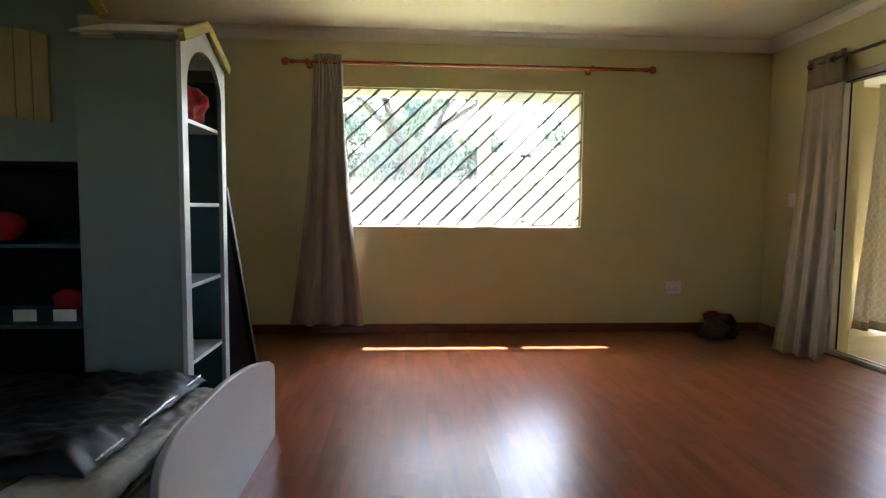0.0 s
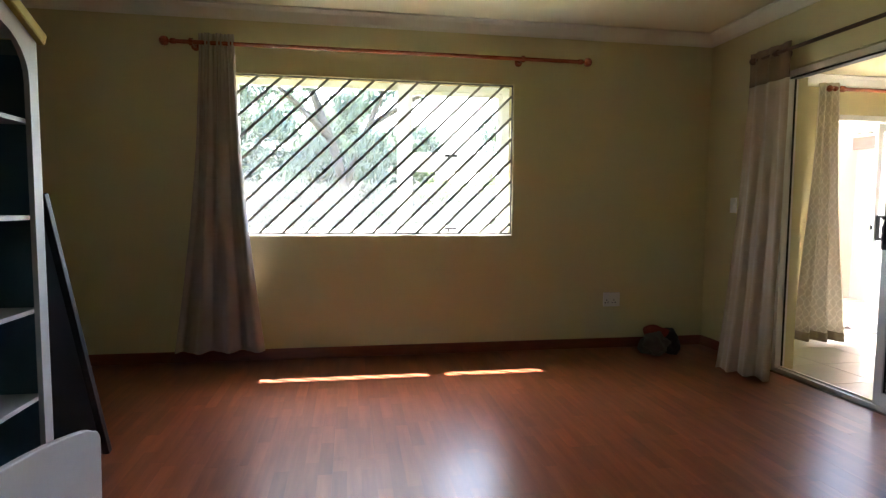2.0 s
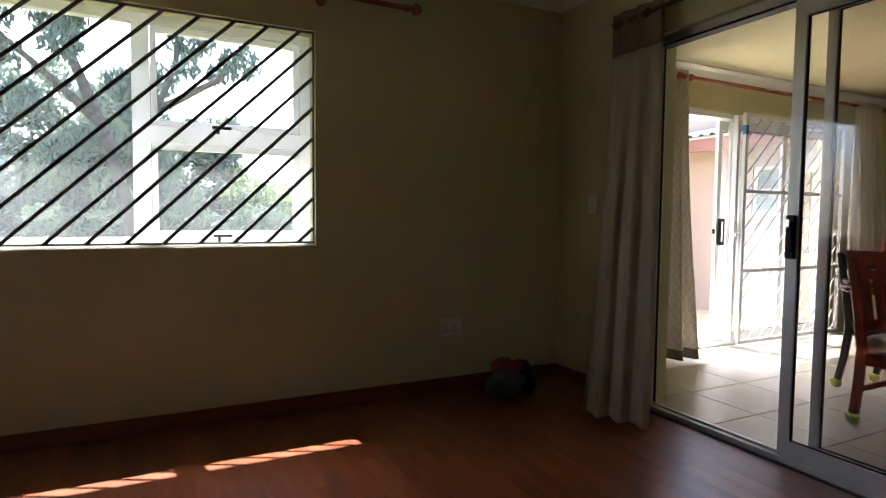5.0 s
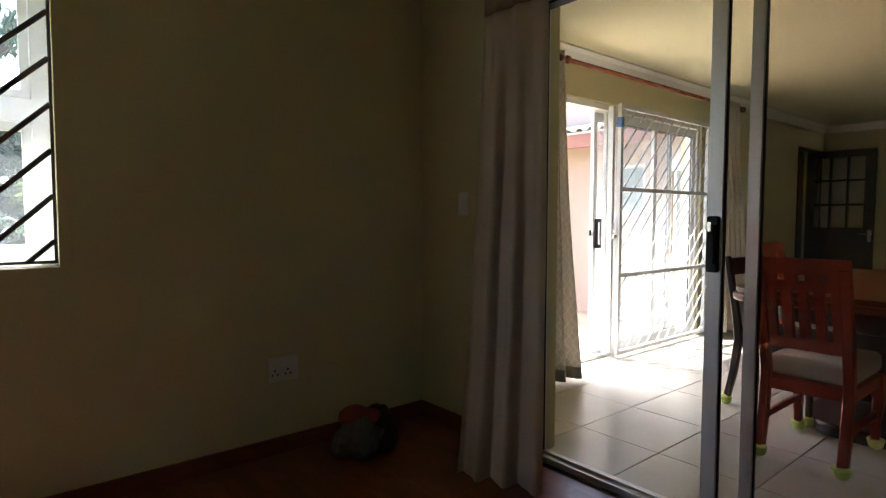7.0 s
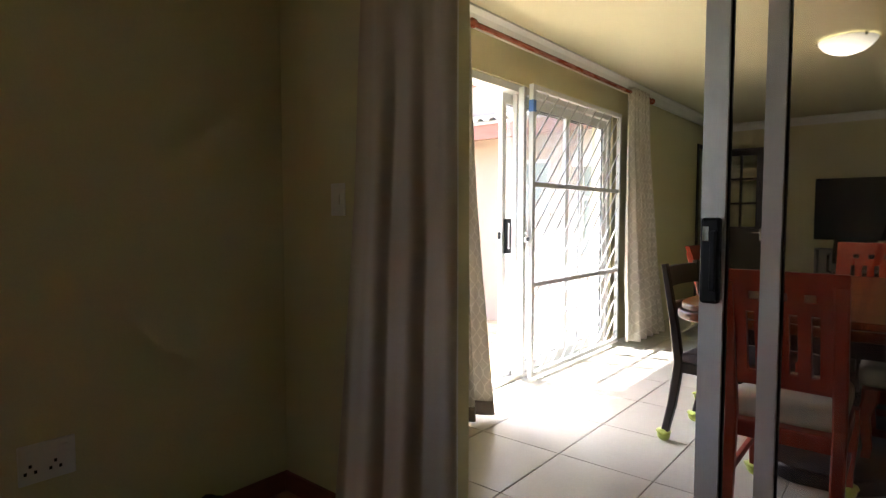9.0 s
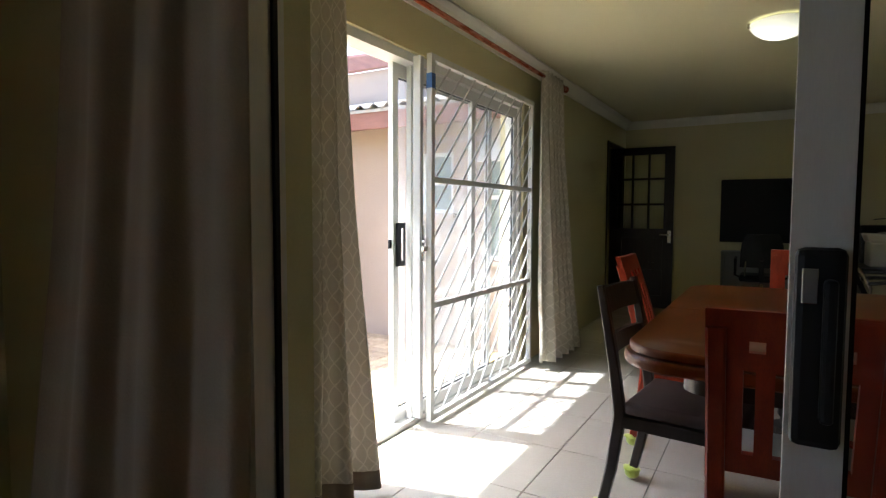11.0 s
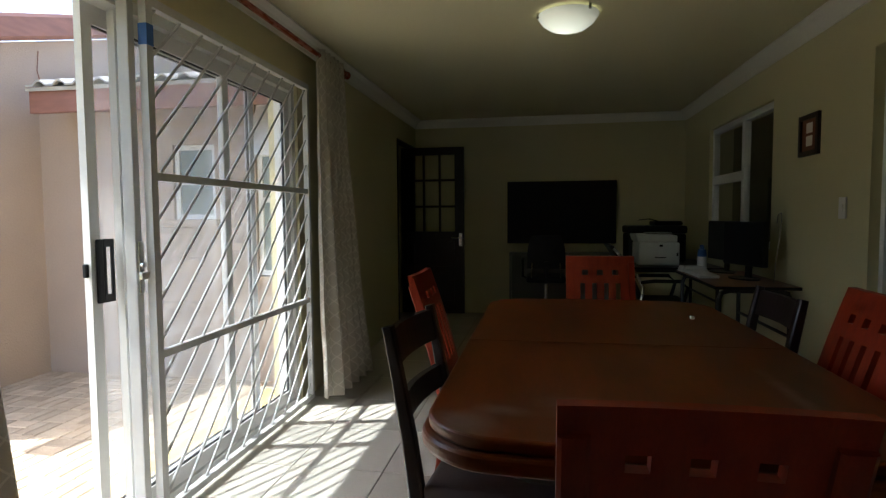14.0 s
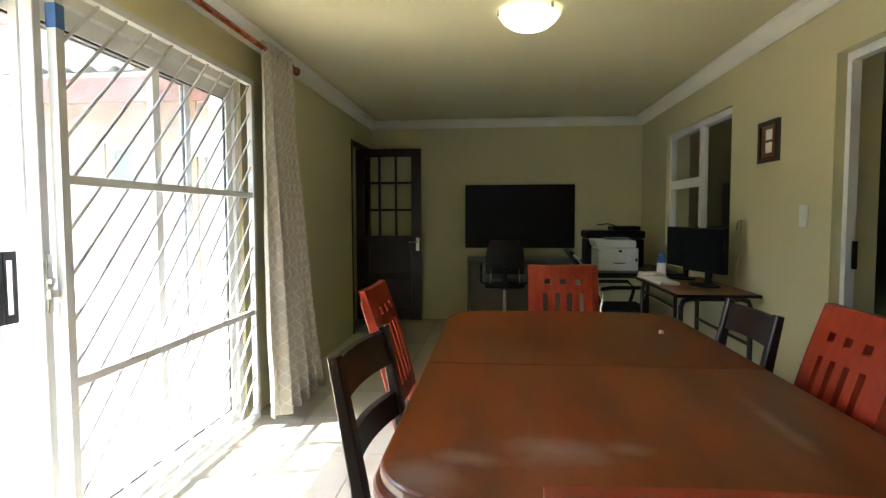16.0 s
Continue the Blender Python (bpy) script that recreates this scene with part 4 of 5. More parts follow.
red = red_chair(PAD)
red.matrix_basis = pose(4.74, 4.02, 0, 0, 0, -90)
copy_thing(red, pose(6.27, 4.61, 0, 0, 0, 180))
copy_thing(red, pose(5.72, 3.36, 0, 0, 0, 0))
red = red_chair(PAD, border=True)
red.matrix_basis = pose(7.10, 3.893, 0, 0, 0, 90)
dark = dark_chair()
dark.matrix_basis = pose(5.52, 4.545, 0, 0, 0, 174)
copy_thing(dark, pose(6.18, 3.41, 0, 0, 0, 0))

# ---- door leaf, passage and rooms beyond ----
dn = structure(thing("door_3", "open dark wooden door with nine small glass panes", "door", (10.68, 5.93, 0)), "open near-black wooden door with nine glass panes", "door")
lx0, lx1, ly0, ly1 = 10.655, 10.695, 5.15, 5.93
holes = []
for r in range(3):
    for c in range(3):
        y = 5.265 + c * 0.198
        z = 1.02 + r * 0.32
        holes.append((y, y + 0.172, z, z + 0.292))
leaf = part("leaf", holed(ly0, ly1, 0.012, 2.045, lx0, lx1, holes, yz(0)), DARKWOOD, dn)
for h in holes:
    p = part("pane", box(10.673, 10.677, h[0] - 0.004, h[1] + 0.004, h[2] - 0.004, h[3] + 0.004), GLASS, leaf)
    p.visible_shadow = False
for y0, y1, z0, z1 in ((5.27, 5.80, 0.14, 0.50), (5.27, 5.80, 0.56, 0.90)):
    part("panel", holed(y0, y1, z0, z1, lx0 - 0.008, lx0 + 0.001, [(y0 + 0.03, y1 - 0.03, z0 + 0.03, z1 - 0.03)], yz(0)), DARKWOOD, leaf)
bm = box(lx0 - 0.008, lx0 - 0.001, 5.17, 5.215, 0.84, 1.0, 0.003)
rod((lx0 - 0.008, 5.19, 0.945), (lx0 - 0.045, 5.19, 0.945), 0.009, bm)
rod((lx0 - 0.045, 5.185, 0.945), (lx0 - 0.045, 5.30, 0.945), 0.009, bm)
part("door_handle", bm, CHROME, leaf, "brushed chrome lever handle")
part("door_frame", holed(9.862, 10.72, 0.0, 2.058, N2 - 0.012, N2 + 0.10, [(9.902, 10.70, -1, 2.047)], xz(0)), DARKWOOD, dn, "dark wooden door frame")
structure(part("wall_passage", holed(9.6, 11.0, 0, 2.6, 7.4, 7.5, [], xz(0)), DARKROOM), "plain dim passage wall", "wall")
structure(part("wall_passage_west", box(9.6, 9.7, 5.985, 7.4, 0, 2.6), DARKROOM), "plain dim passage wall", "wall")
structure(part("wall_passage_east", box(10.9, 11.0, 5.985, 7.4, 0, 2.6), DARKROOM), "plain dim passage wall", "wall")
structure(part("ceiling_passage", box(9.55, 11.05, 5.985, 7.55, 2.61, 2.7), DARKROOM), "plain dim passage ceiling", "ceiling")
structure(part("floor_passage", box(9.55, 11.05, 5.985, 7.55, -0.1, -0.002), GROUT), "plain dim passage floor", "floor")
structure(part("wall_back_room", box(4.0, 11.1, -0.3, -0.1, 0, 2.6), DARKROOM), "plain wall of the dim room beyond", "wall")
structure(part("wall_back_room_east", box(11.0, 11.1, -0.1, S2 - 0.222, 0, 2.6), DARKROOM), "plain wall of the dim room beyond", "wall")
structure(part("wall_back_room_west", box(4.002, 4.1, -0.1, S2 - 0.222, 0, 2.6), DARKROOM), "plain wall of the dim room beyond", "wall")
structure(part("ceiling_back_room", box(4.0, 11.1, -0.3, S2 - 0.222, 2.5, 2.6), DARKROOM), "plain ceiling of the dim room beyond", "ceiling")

w2 = structure(thing("window_3", "white framed inner window onto a dark room", "window", (9.07, 2.44, 0.95)), "white framed window onto a dark room", "window")
a0, a1, b0, b1 = WIN_S
part("window_frame", holed(a0 + 0.001, a1 - 0.001, b0 + 0.001, b1 - 0.001, 2.50, 2.55, [(a0 + 0.05, 8.97, b0 + 0.05, b1 - 0.05), (9.03, a1 - 0.05, b0 + 0.05, 1.50), (9.03, a1 - 0.05, 1.58, b1 - 0.05)], xz(0)), WHITE, w2)
for q in ((a0 + 0.048, 8.972, b0 + 0.048, b1 - 0.048), (9.028, a1 - 0.048, b0 + 0.048, 1.502), (9.028, a1 - 0.048, 1.578, b1 - 0.048)):
    p = part("pane", box(q[0], q[1], 2.523, 2.527, q[2], q[3]), GLASS, w2)
    p.visible_shadow = False

ds = structure(thing("door_4", "aluminium sliding door standing open to a dark room", "sliding door", (6.2, 2.46, 0)), "aluminium sliding door to a dark room", "sliding door")
part("door_frame", holed(DOOR_S[0] + 0.002, DOOR_S[1] - 0.002, 0, DOOR_S[3] - 0.002, 2.485, 2.53, [(DOOR_S[0] + 0.04, DOOR_S[1] - 0.04, 0.03, DOOR_S[3] - 0.045)], xz(0)), WHITE, ds)
lf = glazed_leaf(5.34, 6.30, 2.50, "glazed leaf slid aside", "x", 0.032, 2.0, 0.06, 0.07, 0.03, ALU, ds)
part("keeper", box(6.992, 7.009, 2.482, 2.504, 0.98, 1.12, 0.003), BLACKPLASTIC, ds, "black latch keeper")
cu = thing("curtain", "olive curtain hanging in the dark room's doorway", "curtain", (6.75, 2.30, 0.03))
hang("panel", cloth((6.98, 2.30), (6.74, 2.30), (6.98, 2.28), (6.70, 2.28), 2.15, 0.04, 4, 0.015, 0.03, 31, (0, 1)), CREAMCLOTH, cu)

pf = thing("picture_frame", "small dark wooden picture frame on the wall", "picture frame", (7.715, S2, 1.70))
part("frame", holed(7.585, 7.845, 1.575, 1.83, S2 + 0.001, S2 + 0.02, [(7.615, 7.815, 1.605, 1.80)], xz(0)), DARKWOOD, pf)
part("backing", box(7.61, 7.82, S2 + 0.002, S2 + 0.008, 1.60, 1.805), SKIRT, pf, "red-brown mount")
for z in (1.635, 1.715):
    part("photo", box(7.675, 7.755, S2 + 0.0085, S2 + 0.0105, z, z + 0.062), PAPER, pf, "pale picture panel")

# ---- television wall ----
tv = thing("television", "large black flat television mounted on the wall", "television", (10.77, 3.99, 1.24))
part("casing", box(10.735, 10.785, 3.352, 4.63, 0.872, 1.618, 0.006), BLACKPLASTIC, tv)
part("screen", box(10.7325, 10.7345, 3.366, 4.616, 0.892, 1.606), SCREEN, tv, "switched-off glossy screen")
ck = thing("wall_desk", "shallow grey wall desk below the television", "desk", (10.7, 4.0, 0))
part("top", box(10.56, 10.797, 3.40, 4.60, 0.745, 0.768, 0.003), GREYBOARD, ck)
part("side_panel", box(10.57, 10.797, 4.575, 4.598, 0.0, 0.744, 0.002), GREYBOARD, ck)
part("side_panel", box(10.57, 10.797, 3.402, 3.425, 0.0, 0.744, 0.002), GREYBOARD, ck)
part("back_panel", box(10.785, 10.797, 3.426, 4.574, 0.05, 0.744), GREYBOARD, ck)

oc = thing("office_chair", "black mesh swivel office chair by the wall desk", "office chair", (10.28, 4.17, 0))
bm = holed(-0.21, 0.21, 0.62, 0.985, -0.012, 0.012, [], lambda u, v, q: (10.20 + q - 0.03 * math.cos(u * 6) - 0.05 * (v - 0.62), 4.17 + u * (1 - 0.25 * ((v - 0.62) / 0.365) ** 4), v), extra_u=[-0.18 + 0.06 * i for i in range(7)], extra_v=[0.62 + 0.06 * i for i in range(6)])
part("backrest", bm, BLACKPLASTIC, oc)
part("seat", box(10.18, 10.60, 3.95, 4.39, 0.455, 0.53, 0.03, segments=3), BLACKPLASTIC, oc)
part("stem", rod((10.36, 4.17, 0.10), (10.36, 4.17, 0.455), 0.025), CHROME, oc)
part("back_strut", beam([(10.30, 4.17, 0.44), (10.14, 4.17, 0.47), (10.13, 4.17, 0.70)], 0.05, 0.02, side=(0, 1, 0)), BLACKPLASTIC, oc)
for s in (-1, 1):
    part("armrest", tube([(10.20, 4.17 + s * 0.16, 0.50), (10.17, 4.17 + s * 0.155, 0.62), (10.18, 4.17 + s * 0.15, 0.72)], 0.01), CHROME, oc, "chrome back bracket")
    part("arm", tube([(10.30, 4.17 + s * 0.2, 0.49), (10.30, 4.17 + s * 0.26, 0.52), (10.30, 4.17 + s * 0.26, 0.70), (10.42, 4.17 + s * 0.26, 0.71)], 0.016), BLACKPLASTIC, oc)
for k in range(5):
    a = math.radians(72 * k + 20)
    c, s = math.cos(a), math.sin(a)
    part("leg", beam([(10.36, 4.17, 0.11), (10.36 + 0.15 * c, 4.17 + 0.15 * s, 0.095), (10.36 + 0.28 * c, 4.17 + 0.28 * s, 0.07)], 0.035, 0.03, side=(-s, c, 0)), BLACKPLASTIC, oc)
    part("castor", rod((10.36 + 0.28 * c - 0.02 * s, 4.17 + 0.28 * s + 0.02 * c, 0.028), (10.36 + 0.28 * c + 0.02 * s, 4.17 + 0.28 * s - 0.02 * c, 0.028), 0.027), BLACKPLASTIC, oc)

# ---- desks, printers, computers ----


def tube_table(name, label, x0, x1, y0, y1, h, top_mat):
    t = thing(name, label, "desk", ((x0 + x1) / 2, (y0 + y1) / 2, 0))
    part("top", box(x0, x1, y0, y1, h - 0.022, h, 0.003), top_mat, t)
    part("edge_band", holed(x0 - 0.002, x1 + 0.002, y0 - 0.002, y1 + 0.002, h - 0.021, h - 0.001, [(x0, x1, y0, y1)], lambda u, v, w: (u, v, w)), BLACKPLASTIC, t)
    for sx, x in ((1, x0 + 0.06), (-1, x1 - 0.06)):
        pts = [(x, y0 + 0.04, 0.0), (x, y0 + 0.04, h - 0.09), (x, y0 + 0.055, h - 0.05), (x, y0 + 0.10, h - 0.035), (x, y1 - 0.10, h - 0.035), (x, y1 - 0.055, h - 0.05), (x, y1 - 0.04, h - 0.09), (x, y1 - 0.04, 0.0)]
        part("leg", tube(pts, 0.016), BLACKMETAL, t)
        part("foot_bar", rod((x, y0 + 0.04, 0.16), (x, y1 - 0.04, 0.16), 0.011), BLACKMETAL, t)
    part("stretcher", rod((x0 + 0.06, y0 + 0.04, 0.42), (x1 - 0.06, y0 + 0.04, 0.42), 0.011), BLACKMETAL, t)
    return t


tube_table("desk", "brown veneer desk with black tube legs", 7.70, 8.78, 2.61, 3.12, 0.75, DESKTOP)
tube_table("side_table", "dark table with black tube legs under the printers", 9.18, 10.22, 2.62, 3.48, 0.735, DARKWOOD)

pr = thing("printer", "white laser printer on the dark table", "printer", (9.5, 3.13, 0.735))
part("body", box(9.30, 9.66, 2.97, 3.335, 0.74, 0.955, 0.015), PAPER, pr)
bm = box(9.33, 9.66, 2.985, 3.345, 0.957, 1.02, 0.012)
for v in bm.verts:
    if v.co.z > 1.0:
        v.co.y += 0.02 if v.co.y > 3.2 else -0.0
        v.co.z += 0.012 if v.co.y > 3.2 else 0.0
part("lid", bm, PAPER, pr)
part("output_tray", box(9.34, 9.55, 3.03, 3.25, 1.03, 1.045, 0.004), GREYBOARD, pr, "grey output tray")
part("paper_drawer", box(9.292, 9.299, 2.98, 3.325, 0.75, 0.80, 0.003), PAPER, pr)
part("badge", box(9.297, 9.2995, 3.12, 3.15, 0.915, 0.935), BLACKPLASTIC, pr, "dark round badge")
part("badge", box(9.297, 9.2995, 3.09, 3.19, 0.812, 0.820), BLACKPLASTIC, pr, "unreadable dark lettering bar")
part("button", box(9.296, 9.2995, 2.985, 3.0, 0.83, 0.86, 0.002), BLACKPLASTIC, pr)
mf = thing("multifunction_printer", "black multifunction printer with document feeder", "printer", (9.95, 3.15, 0.735))
part("body", box(9.74, 10.15, 2.81, 3.36, 0.74, 1.02, 0.02), BLACKPLASTIC, mf)
part("scanner_lid", box(9.73, 10.15, 2.80, 3.37, 1.022, 1.10, 0.02), BLACKPLASTIC, mf)
part("document_feeder", box(9.80, 10.10, 2.83, 3.10, 1.102, 1.145, 0.015), BLACKPLASTIC, mf)
part("paper_guide", beam([(9.85, 3.05, 1.14), (9.88, 3.15, 1.165), (9.9, 3.25, 1.155)], 0.03, 0.006, side=(1, 0, 0)), BLACKPLASTIC, mf)
part("paper_guide", beam([(9.95, 3.02, 1.14), (9.97, 3.12, 1.17), (9.98, 3.22, 1.16)], 0.03, 0.006, side=(1, 0, 0)), BLACKPLASTIC, mf)


def monitor(loc, rz, w, h, label):
    t = thing("computer_monitor", label, "monitor", loc, rz, group="monitors on the desk")
    for nm, bm, m, lb in (("casing", box(-w / 2, w / 2, -0.02, 0.02, 0.10, 0.10 + h, 0.006), BLACKPLASTIC, ""), ("screen", box(-w / 2 + 0.012, w / 2 - 0.012, 0.0205, 0.0225, 0.115, 0.10 + h - 0.012), SCREEN, "switched-off dark screen"),
                          ("stand", beam([(0, -0.03, 0.012), (0, -0.035, 0.1), (0, -0.025, 0.22)], 0.06, 0.02), BLACKPLASTIC, ""), ("base", outline([(0.13 * math.cos(a * math.pi / 10), 0.09 * math.sin(a * math.pi / 10)) for a in range(20)], 0.0005, 0.012), BLACKPLASTIC, "")):
        part(nm, bm, m, t, lb, at_world=False)


monitor((8.15, 2.80, 0.75), 17, 0.44, 0.31, "black computer monitor on the brown desk")
monitor((8.63, 2.80, 0.75), 10, 0.44, 0.31, "second black computer monitor on the brown desk")
cv = thing("keyboard", "white keyboard lying on the desk", "keyboard", (8.45, 3.03, 0.75))
part("body", box(8.16, 8.60, 2.96, 3.10, 0.751, 0.772, 0.005), PAPER, cv)
for r in range(4):
    part("key_row", box(8.18, 8.58, 2.975 + r * 0.03, 2.998 + r * 0.03, 0.7725, 0.778, 0.001), PAPER, cv)
cv = thing("paper_stack", "stack of white papers on the desk", "papers", (8.64, 3.03, 0.75))
for k in range(5):
    part("sheet", box(8.62 - 0.004 * k, 8.775, 2.91 + 0.006 * k, 3.11 - 0.004 * k, 0.751 + 0.009 * k, 0.759 + 0.009 * k), PAPER, cv)
cb = thing("spray_bottle", "blue and white plastic bottle by the printers", "bottle", (9.05, 2.80, 0))
cb.matrix_basis = pose(8.70, 2.94, 0.75)
part("body", rod((0, 0, 0.0005), (0, 0, 0.12), 0.038, n=20, r2=0.034), PAPER, cb, at_world=False)
part("label_band", rod((0, 0, 0.121), (0, 0, 0.18), 0.035, n=20, r2=0.03), BLUE, cb, "blue upper half", at_world=False)
part("cap", rod((0, 0, 0.181), (0, 0, 0.215), 0.016, n=12), BLUE, cb, at_world=False)

wc = thing("cable", "white cable looping up behind the monitor", "cable", (7.86, 2.70, 0.75))
part("cord", tube([(7.90, 2.70, 0.752), (7.90, 2.69, 0.90), (7.88, 2.68, 1.05), (7.88, 2.67, 1.17), (7.91, 2.66, 1.22), (7.96, 2.66, 1.21), (7.98, 2.66, 1.15)], 0.0028, n=6), GREYBOARD, wc, smooth=True)

ac = thing("armchair", "black cantilever office armchair with chrome frame", "office chair", (9.0, 3.25, 0))
for x in (8.78, 9.24):
    part("frame", tube([(x, 3.62, 0.93), (x, 3.56, 0.86), (x, 3.44, 0.72), (x, 3.38, 0.60), (x, 3.40, 0.45), (x, 3.46, 0.25), (x, 3.50, 0.02), (x, 3.30, 0.015), (x, 3.0, 0.015)], 0.013), CHROME, ac, "bent chrome tube")
    part("arm", tube([(x, 3.40, 0.64), (x, 3.30, 0.655), (x, 3.08, 0.655), (x, 3.02, 0.60), (x, 3.06, 0.45)], 0.016), BLACKPLASTIC, ac)
part("backrest", holed(8.80, 9.22, 0.50, 0.95, -0.02, 0.02, [], lambda u, v, q: (u, 3.40 + q + 0.24 * ((v - 0.5) / 0.45) ** 1.3, v), extra_v=[0.5 + 0.075 * i for i in range(7)]), BLACKPLASTIC, ac)
part("seat", box(8.80, 9.22, 3.0, 3.44, 0.42, 0.48, 0.025, segments=3), BLACKPLASTIC, ac)
part("floor_bar", rod((8.78, 3.0, 0.015), (9.24, 3.0, 0.015), 0.013), CHROME, ac)

# ---- bed, house-shaped shelves ----
bd = thing("bed", "low bed with pale grey footboard and black plastic cover", "bed", (-1.2, 2.7, 0))
pts = [(2.12, 0.0), (3.415, 0.0), (3.425, 0.30)]
for k in range(1, 7):
    a = math.radians(80 * k / 6)
    pts.append((3.365 + 0.06 * math.cos(a), 0.315 + 0.06 * math.sin(a)))
for k in range(12):
    y = 3.33 - 0.9 * k / 11
    pts.append((y, 0.497 - 0.164 * (y - 2.55) ** 2))
for k in range(9):
    a = math.radians(90 * k / 8)
    pts.append((2.33 - 0.21 * math.sin(a), 0.385 + 0.108 * math.cos(a)))
bm = outline(pts, 0, 0.026, 0.006)
bmesh.ops.transform(bm, matrix=Matrix(((0, 0, 1, -0.205), (1, 0, 0, 0), (0, 1, 0, 0.001), (0, 0, 0, 1))), verts=bm.verts)
part("footboard", bm, PALEFRAME, bd, "pale grey curved footboard")
part("base", box(-2.3, -0.25, 2.0, 3.16, 0.03, 0.20, 0.01), PALEFRAME, bd)
mt = thing("mattress", "striped beige mattress on the low bed", "mattress", (-1.2, 2.6, 0.24))
part("mattress", box(-2.3, -0.40, 1.98, 3.17, 0.202, 0.318, 0.03, segments=3), surface("striped_beige_ticking", (0.16, 0.14, 0.07), (0.42, 0.38, 0.24), 9, 0.85, 0.2, stretch=(0.3, 8, 1)), mt)


def crumpled(x0, x1, y0, y1, z, amp, freq, seed, nx=50, ny=50, drop=0.05, skew=0.0):
    bm = bmesh.new()
    g = []
    for i in range(nx + 1):
        row = []
        for j in range(ny + 1):
            u, v = i / nx, j / ny
            x = x0 + (x1 - x0) * u + skew * (1 - v)
            y = y0 + (y1 - y0) * v
            e = min(u, 1 - u, v, 1 - v)
            h = z + amp * (noise.noise((x * freq, y * freq * 0.6, seed)) + 0.5 * noise.noise((x * freq * 2.3, y * freq * 2.1, seed + 4)))
            h += 0.6 * amp * abs(noise.noise((x * freq * 0.8 + y * freq, y * 2, seed + 9)))
            if e < 0.06:
                h -= drop * (1 - e / 0.06) ** 2
            row.append(bm.verts.new((x + 0.008 * noise.noise((y * 14, x * 9, seed)), y + 0.008 * noise.noise((x * 14, y * 9, seed + 2)), h)))
        g.append(row)
    for i in range(nx):
        for j in range(ny):
            bm.faces.new((g[i][j], g[i + 1][j], g[i + 1][j + 1], g[i][j + 1]))
    return bm


pl = thing("plastic_sheet", "crinkled silver-grey plastic sheet over the mattress", "plastic sheet", (-0.4, 2.7, 0.35))
hang("sheet", crumpled(-0.62, -0.318, 2.2, 3.172, 0.340, 0.014, 11, 3, 50, 110, drop=0.05, skew=-0.05), FOIL, pl, thick=0.003)
bk = thing("storage_bag", "wrinkled black zipped vinyl bag lying on the bed", "bag", (-1.2, 2.8, 0.38))
hang("bag", crumpled(-2.3, -0.42, 2.27, 3.165, 0.410, 0.019, 8, 8, 190, 110, drop=0.05, skew=-0.03), BLACKSHEET, bk, thick=0.004)
for k0, k1 in ((0, 4), (5, 12), (13, 17)):
    part("zip", tube([(-0.432 + 0.002 * k / 16 + 0.006 * noise.noise((k * 0.7, 1, 5)), 2.30 + 0.052 * k, 0.392 + 0.006 * noise.noise((k * 0.6, 3, 1))) for k in range(k0, k1)], 0.0035), CHROME, bk, "thin pale piping seam")

bc = thing("bookcase", "tall house-shaped grey bookcase with yellow roof trim", "bookcase", (-0.73, 3.47, 0))
by0, by1, bx0, bx1, ze, zp = 3.18, 3.76, -0.94, -0.50, 1.83, 1.965
ym = (by0 + by1) / 2
part("side_panel", box(bx0, bx1 - 0.021, by0, by0 + 0.018, 0.0, ze, 0.001), GREYPANEL, bc)
part("side_panel", box(bx0, bx1 - 0.021, by1 - 0.018, by1, 0.0, ze, 0.001), GREYPANEL, bc)
part("lining", box(bx0 + 0.013, bx1 - 0.022, by1 - 0.0215, by1 - 0.0185, 0.0, ze - 0.06), TEAL, bc, "dark teal inner side")
part("back_panel", box(bx0, bx0 + 0.012, by0 + 0.019, by1 - 0.019, 0.0, ze), TEAL, bc, "dark teal back")
# arched face frame
half, oh = (by1 - by0) / 2, (by1 - by0) / 2 - 0.062
bm = bmesh.new()
outer = [(-half, 0.0), (-half, ze), (0, zp), (half, ze), (half, 0.0)]
arch = [(oh, 0.08)] + [(oh * math.cos(math.radians(a)), 1.66 + 0.19 * math.sin(math.radians(a))) for a in range(0, 181, 12)] + [(-oh, 0.08)]
cols = {}


def face_vert(y, z, x):
    key = (round(y, 5), round(z, 5), x)
    if key not in cols:
        cols[key] = bm.verts.new((x, ym + y, z))
    return cols[key]


def face_strip(a, b):
    for x, flip in ((bx1 - 0.02, False), (bx1, True)):
        q = [face_vert(*p, x) for p in (*a, *b[::-1])]
        if len(set(q)) > 2:
            bm.faces.new(q if flip else q[::-1])


def roof_z(y):
    return zp - (zp - ze) * abs(y) / half


top = [(y, roof_z(y)) for y, z in arch[1:-1]]
for k in range(1, len(arch) - 2):
    face_strip([arch[k], arch[k + 1]], [top[k - 1], top[k]])
face_strip([(oh, 0.08), (oh, 1.66)], [(half, 0.08), (half, 1.66)])
face_strip([(oh, 1.66), (oh, roof_z(oh))], [(half, 1.66), (half, ze)])
face_strip([(-half, 0.08), (-half, 1.66)], [(-oh, 0.08), (-oh, 1.66)])
face_strip([(-half, 1.66), (-half, ze)], [(-oh, 1.66), (-oh, roof_z(oh))])
face_strip([(-half, 0.0), (-half, 0.08)], [(half, 0.0), (half, 0.08)])
for e in [e for e in bm.edges if e.is_boundary and abs(e.verts[0].co.x - bx1) < 1e-6]:
    p, q = e.verts
    back = [cols[(round(v.co.y - ym, 5), round(v.co.z, 5), bx1 - 0.02)] for v in (p, q)]
    bm.faces.new((p, q, back[1], back[0]))
